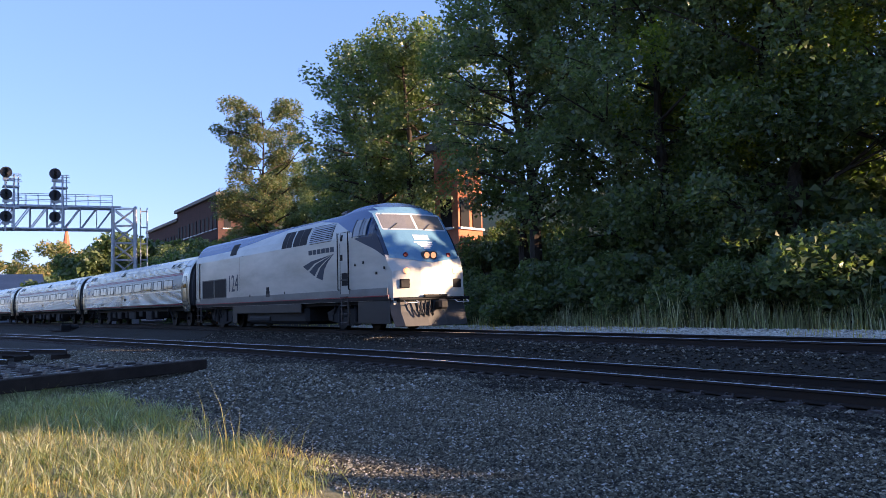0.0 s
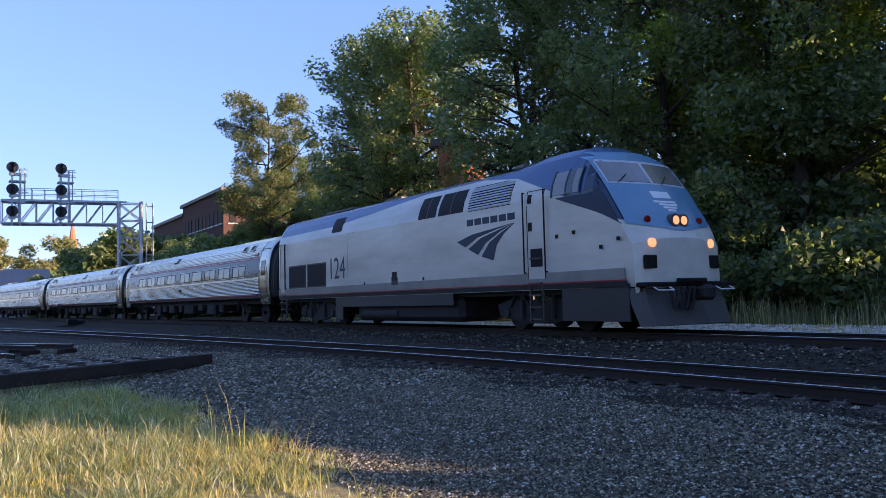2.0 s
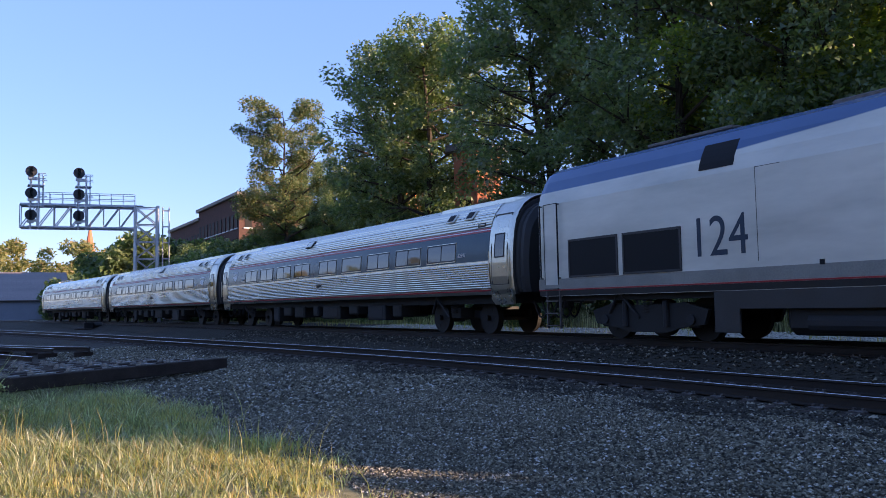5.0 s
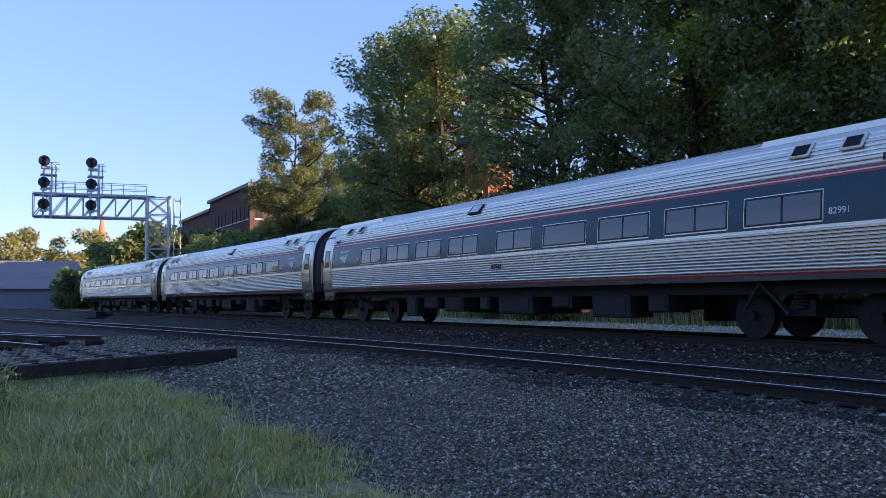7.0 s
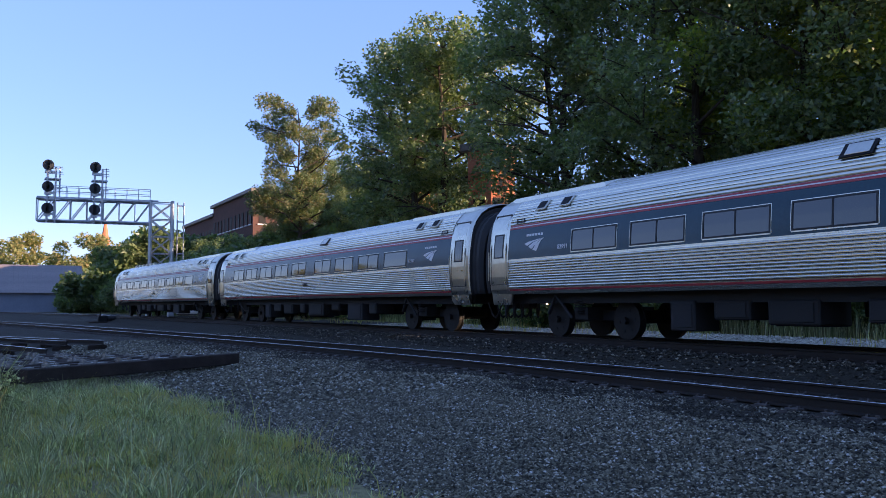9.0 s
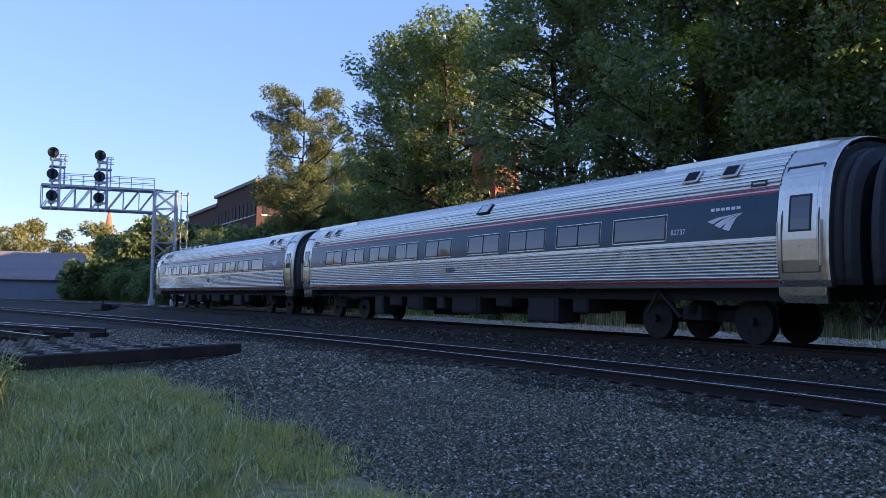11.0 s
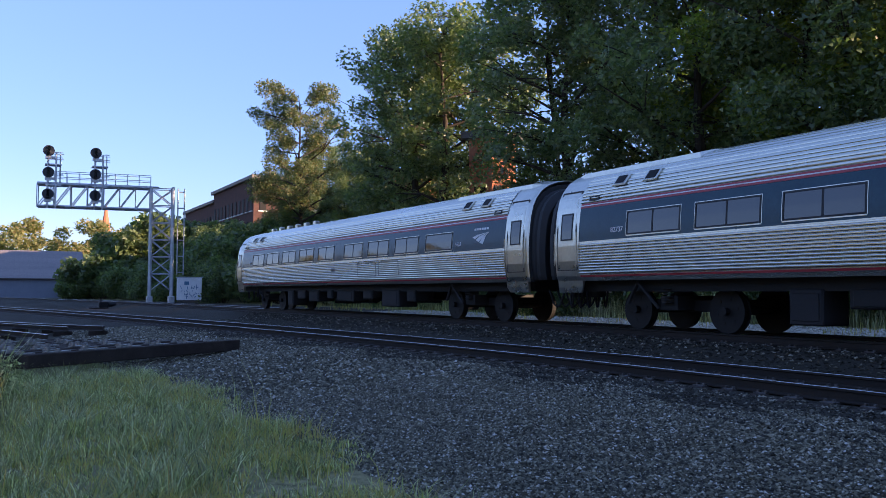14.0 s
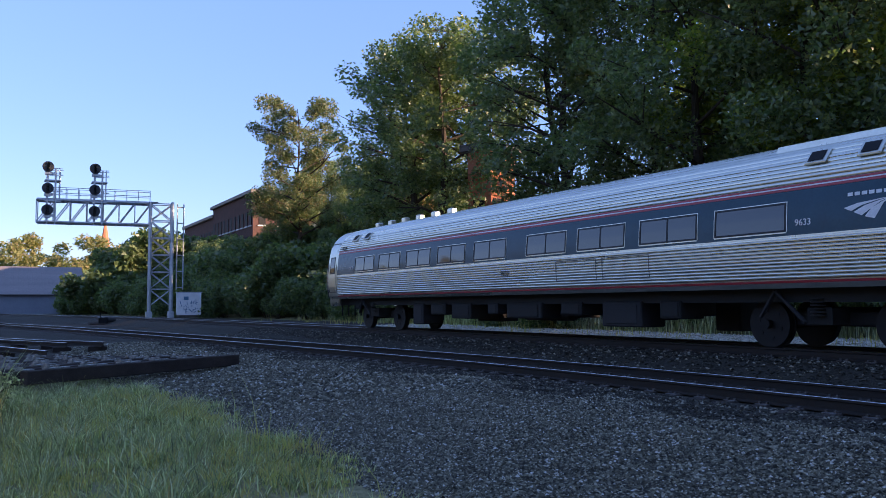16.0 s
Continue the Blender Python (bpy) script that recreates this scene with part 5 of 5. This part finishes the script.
# ---- track panel and loose rails on the ground ----
def build_panel():
    panel = empty("track_panel", "stacked dark track panel of ties and plates on the ground", "track panel")
    a, b = Vector((-20.4, -8.75, 0)), Vector((-17.4, -13.6, 0))
    d = (b - a).normalized()
    across = Vector((-d.y, d.x, 0)) * (-1 if -d.y > 0 else 1)
    if across.x > 0:
        across = -across
    rnd = random.Random(4)
    turn = math.atan2(d.y, d.x)
    length = (b - a).length
    bm = box(B(), (length / 2, 0, 0.13), (length, 0.24, 0.26), bevel=0.015)
    tie = part("tie", bm, M_TIE, panel)
    plate = part("tie_plate", box(box(B(), (0, 0, 0.275), (0.34, 0.12, 0.03), bevel=0.005), (0.1, 0, 0.31), (0.05, 0.1, 0.06)), M_PLATE, tie, "worn steel tie plate")
    plate.location = (0.9, 0, 0)
    for x in (1.7, 2.5, 3.4, 4.3, 5.1):
        share(plate, tie, Matrix.Translation((x, rnd.uniform(-0.03, 0.03), 0)))
    for k in range(13):
        p = a + across * (0.56 * k) + d * rnd.uniform(-0.2, 0.2)
        m = Matrix.Translation((p.x, p.y, ground_z(p.x, p.y) - 0.02 + rnd.uniform(-0.01, 0.02))) @ Matrix.Rotation(turn + rnd.uniform(-0.02, 0.02), 4, "Z")
        if k == 0:
            tie.matrix_basis = m
        else:
            t = share(tie, panel, m)
            for c in tie.children:
                share(c, t, c.matrix_basis.copy())
    return panel


build_panel()


def build_loose_rails():
    for k, (p, q) in enumerate((((-30.0, -10.7), (-52, -17.6)), ((-31.5, -11.7), (-53, -18.6)), ((-27.0, -12.6), (-45, -17.8)))):
        rail = empty("loose_rail", "rusty loose rail lying beside the track panel", "rail", "loose rails")
        bm = B()
        p, q = Vector((*p, 0)), Vector((*q, 0))
        d = (q - p).normalized()
        n = Vector((-d.y, d.x, 0))
        rings = [[c + n * u + Vector((0, 0, ground_z(c.x, c.y) + 0.33 + w)) for u, w in rail_profile(0)] for c in (p, p.lerp(q, 0.25), p.lerp(q, 0.5), q)]
        loft(bm, rings, closed=True, caps=True)
        part("rail_bar", bm, M_RAIL_SIDE, rail)
        bm = B()
        loft(bm, [[c + n * u + Vector((0, 0, ground_z(c.x, c.y) + 0.33 + w)) for u, w in HEAD] for c in (p, p.lerp(q, 0.25), p.lerp(q, 0.5), q)])
        part("rail_top", bm, M_RAIL_TOP, rail, "worn bright top")
        for f in (0.02, 0.2, 0.5):
            c = p.lerp(q, f)
            part("timber_block", box(B(), c + Vector((0, 0, ground_z(c.x, c.y) + 0.08)), (0.25, 0.6, 0.17), bevel=0.01), M_TIE, rail)


build_loose_rails()


# ---- ballast stones and grass ----
def scatter_stones(name, label, material, count, area, size, seed, keep=None):
    g = np.random.default_rng(seed)
    x = g.uniform(area[0], area[1], count * 3)
    y = g.uniform(area[2], area[3], count * 3)
    if keep is not None:
        ok = np.array([keep(a, b) for a, b in zip(x, y)])
        x, y = x[ok], y[ok]
    x, y = x[:count], y[:count]
    count = len(x)
    z = np.array([ground_z(a, b) for a, b in zip(x, y)])
    s = size * (0.55 + 0.9 * g.random(count) ** 2)
    base = np.array([(1, 0, 0), (-0.5, 0.87, 0), (-0.5, -0.87, 0), (0.2, 0.3, 0.8), (0.1, -0.2, -0.8)])
    jit = base[None] * (0.65 + 0.7 * g.random((count, 5, 1))) * s[:, None, None]
    a = g.uniform(0, 6.28, count)
    ca, sa2 = np.cos(a)[:, None], np.sin(a)[:, None]
    v = np.stack([jit[:, :, 0] * ca - jit[:, :, 1] * sa2 + x[:, None], jit[:, :, 0] * sa2 + jit[:, :, 1] * ca + y[:, None], jit[:, :, 2] * 0.75 + z[:, None] + 0.25 * s[:, None]], 2)
    f = np.array([(0, 1, 3), (1, 2, 3), (2, 0, 3), (1, 0, 4), (2, 1, 4), (0, 2, 4)])
    faces = (np.arange(count)[:, None, None] * 5 + f[None]).reshape(-1, 3)
    return tagged(mesh_part(name, v.reshape(-1, 3).tolist(), faces.tolist(), material), label, "gravel", kind="stuff")


def off_track(x, y):
    return abs(y - near_y(x)) > 1.0 and y < track_y(x) + 2.2


scatter_stones("ballast_gravel", "loose grey ballast stones", M_STONE, 88000, (-12.5, -3, -11.2, -6.0), 0.0185, 1, lambda x, y: y - near_y(x) < -2.1 + 0.35 * math.sin(x * 1.9) + 0.25 * math.sin(y * 9.0))
scatter_stones("ballast_gravel", "loose grey ballast stones", M_STONE, 40000, (-34, -12.2, -11.9, -2.6), 0.034, 2, lambda x, y: -7.2 < y - near_y(x) < -2.0 + 0.4 * math.sin(x * 1.3))
scatter_stones("ballast_gravel", "dark oily ballast stones along the near track", M_STONE_DARK, 30000, (-34, -2, -12.5, -5.0), 0.026, 8, lambda x, y: -2.9 < y - near_y(x) < -1.0)
scatter_stones("ballast_gravel", "dark fouled ballast stones between the two tracks", M_STONE_DARK, 46000, (-40, 0, -5.6, 2.2), 0.036, 3, off_track)
scatter_stones("pale_gravel", "pale gravel strip beyond the far track", M_PALE_STONE, 9000, (-40, -8, 2.6, 7.0), 0.05, 4)


def grass(name, label, material, count, area, height, seed, keep=None, width=0.006, lean=0.4, tuft=0):
    """Bent blades, spread evenly or, with tuft (blades each), in clumps that lean outwards."""
    g = np.random.default_rng(seed)
    x, y = g.uniform(area[0], area[1], count), g.uniform(area[2], area[3], count)
    fan, own = np.zeros(count), np.ones(count)
    if tuft:
        c = np.arange(count) // tuft
        rad = 0.03 + 0.13 * g.random(count) * (0.3 + g.random(count // tuft + 1)[c])
        fan = g.uniform(0, 6.28, count)
        x, y = x[c] + rad * np.cos(fan), y[c] + rad * np.sin(fan)
        own = (0.45 + 1.0 * g.random(count // tuft + 1) ** 2)[c]
    if keep is not None:
        ok = np.array([keep(a, b, c) for a, b, c in zip(x, y, g.random(count))])
        x, y, fan, own = x[ok], y[ok], fan[ok], own[ok]
    n = len(x)
    z = np.array([ground_z(a, b) for a, b in zip(x, y)])
    patch = np.array([0.45 + 1.1 * max(0.0, 0.5 + noise.noise(Vector((a * 1.1, b * 1.1, seed * 1.7)))) for a, b in zip(x, y)])
    h = height * patch * own * (0.35 + 0.9 * g.random(n) ** 1.5)
    a = fan + g.normal(0, 0.7, n) if tuft else g.uniform(0, 6.28, n)
    bend = lean * h * (0.3 + g.random(n))
    dx, dy = np.cos(a), np.sin(a)
    wx, wy = -dy * width, dx * width
    P = np.empty((n, 5, 3))
    P[:, 0] = np.stack([x - wx, y - wy, z - 0.02], 1)
    P[:, 1] = np.stack([x + wx, y + wy, z - 0.02], 1)
    P[:, 2] = np.stack([x + dx * bend * 0.35 + wx * 0.8, y + dy * bend * 0.35 + wy * 0.8, z + h * 0.6], 1)
    P[:, 3] = np.stack([x + dx * bend * 0.35 - wx * 0.8, y + dy * bend * 0.35 - wy * 0.8, z + h * 0.6], 1)
    P[:, 4] = np.stack([x + dx * bend, y + dy * bend, z + h], 1)
    i = np.arange(n) * 5
    faces = np.stack([i, i + 1, i + 2, i + 3], 1).tolist() + np.stack([i + 3, i + 2, i + 4], 1).tolist()
    return tagged(mesh_part(name, P.reshape(-1, 3).tolist(), faces, material), label, "grass", kind="stuff")


def verge(x, y, k):
    edge = -10.95 + 0.28 * math.sin(x * 1.3) + 0.2 * math.sin(x * 3.1)
    return y < edge - 0.5 * k and noise.noise(Vector((x * 0.7, y * 0.7, 3.0))) > -0.6 + 0.35 * k


grass("verge_grass", "short uneven green grass verge beside the ballast", M_GRASS, 48000, (-20, -3, -15.5, -10.6), 0.05, 11, verge, 0.0045, 1.1)
grass("grass_tufts", "leaning tufts of dull green grass in the verge", M_GRASS, 52000, (-17, -3, -15.2, -10.7), 0.15, 21, verge, 0.0065, 1.4, tuft=26)
grass("dry_grass", "dry tan grass in the verge", M_DRY, 46000, (-16, -3, -15.2, -10.6), 0.13, 12, lambda x, y, k: verge(x, y, k) and k < 0.62 + 0.4 * smooth(-12.2, -11.0, y) + 0.4 * smooth(-10.5, -7.5, x), 0.0045, 1.2, tuft=22)
grass("tall_grass", "clumps of taller grass in the verge", M_GRASS, 7000, (-14, -5, -15.0, -11.0), 0.26, 16, lambda x, y, k: verge(x, y, k) and noise.noise(Vector((x * 1.6, y * 1.6, 9.0))) > 0.05, 0.0035, 0.9, tuft=35)
grass("grass_stalks", "tall seeding grass stalks in the verge", M_DRY, 520, (-13, -5.0, -14.4, -11.2), 0.42, 13, verge, 0.0034, 0.6)
grass("weed_stalks", "tall straggling weeds in front of the track panel", M_GRASS, 4200, (-15.5, -11.0, -15.4, -13.9), 0.6, 22, None, 0.005, 0.7, tuft=26)
for x, y, q in ((-12.0, -14.45, 0.5), (-13.6, -14.35, 0.65), (-14.8, -14.75, 0.7)):
    stand(build_bush(int(-x * 10), q, 1500, 0.028, M_GRASS, "straggling dull green weed in the verge"), x, y)
grass("bank_grass", "tall dull grass along the foot of the bank", M_GRASS, 26000, (-60, -10, 6.4, 9.4), 0.8, 14, lambda x, y, k: y - track_y(x) > 6.6 + 0.8 * k, 0.014, 0.3)
grass("strip_grass", "dry tufts along the gravel strip", M_DRY, 3500, (-60, -10, 3.2, 7.0), 0.3, 15, lambda x, y, k: noise.noise(Vector((x * 0.5, y * 0.9, 7.0))) > 0.12, 0.01)


# ---- what moves ----
TRAVEL = ((0, -44.75), (1, -39.6), (2, -34.25), (3, -28.8), (4, -23.2), (5, -17.5), (6, -11.75), (7, -5.92), (8, -0.03),
          (9, 5.92), (10, 11.75), (11, 17.5), (12, 23.37), (13, 29.27), (14, 35.07), (15, 40.93), (16, 46.8))


def on_track(x, half, back):
    """The pose of a vehicle whose bogies stand half each way from its middle at x; back: its origin behind that middle."""
    a, b = Vector((x - half, track_y(x - half), 0)), Vector((x + half, track_y(x + half), 0))
    d = (b - a).normalized()
    m = (a + b) / 2 - d * back
    return Matrix.Translation(m) @ Matrix.Rotation(math.atan2(d.y, d.x), 4, "Z")


def travel(t):
    for (t0, s0), (t1, s1) in zip(TRAVEL, TRAVEL[1:]):
        if t <= t1:
            return s0 + (s1 - s0) * (t - t0) / (t1 - t0)
    return TRAVEL[-1][1]


def motions():
    for coach, mid in COACHES:
        walk(coach, [(t, on_track(s + mid, 9.07, 0.0)) for t, s in TRAVEL])
    walk(LOCO, [(t, on_track(s + 10.85, 6.75, 10.85)) for t, s in TRAVEL])
    # wheels roll with the travel
    step = 0.1
    times = [i * step for i in range(161)]
    for wheelset in WHEELS:
        place = wheelset.matrix_basis.translation.copy()
        walk(wheelset, [(t, Matrix.Translation(place) @ Matrix.Rotation((travel(t) - TRAVEL[0][1]) / 0.457, 4, "Y")) for t in times])


motions()
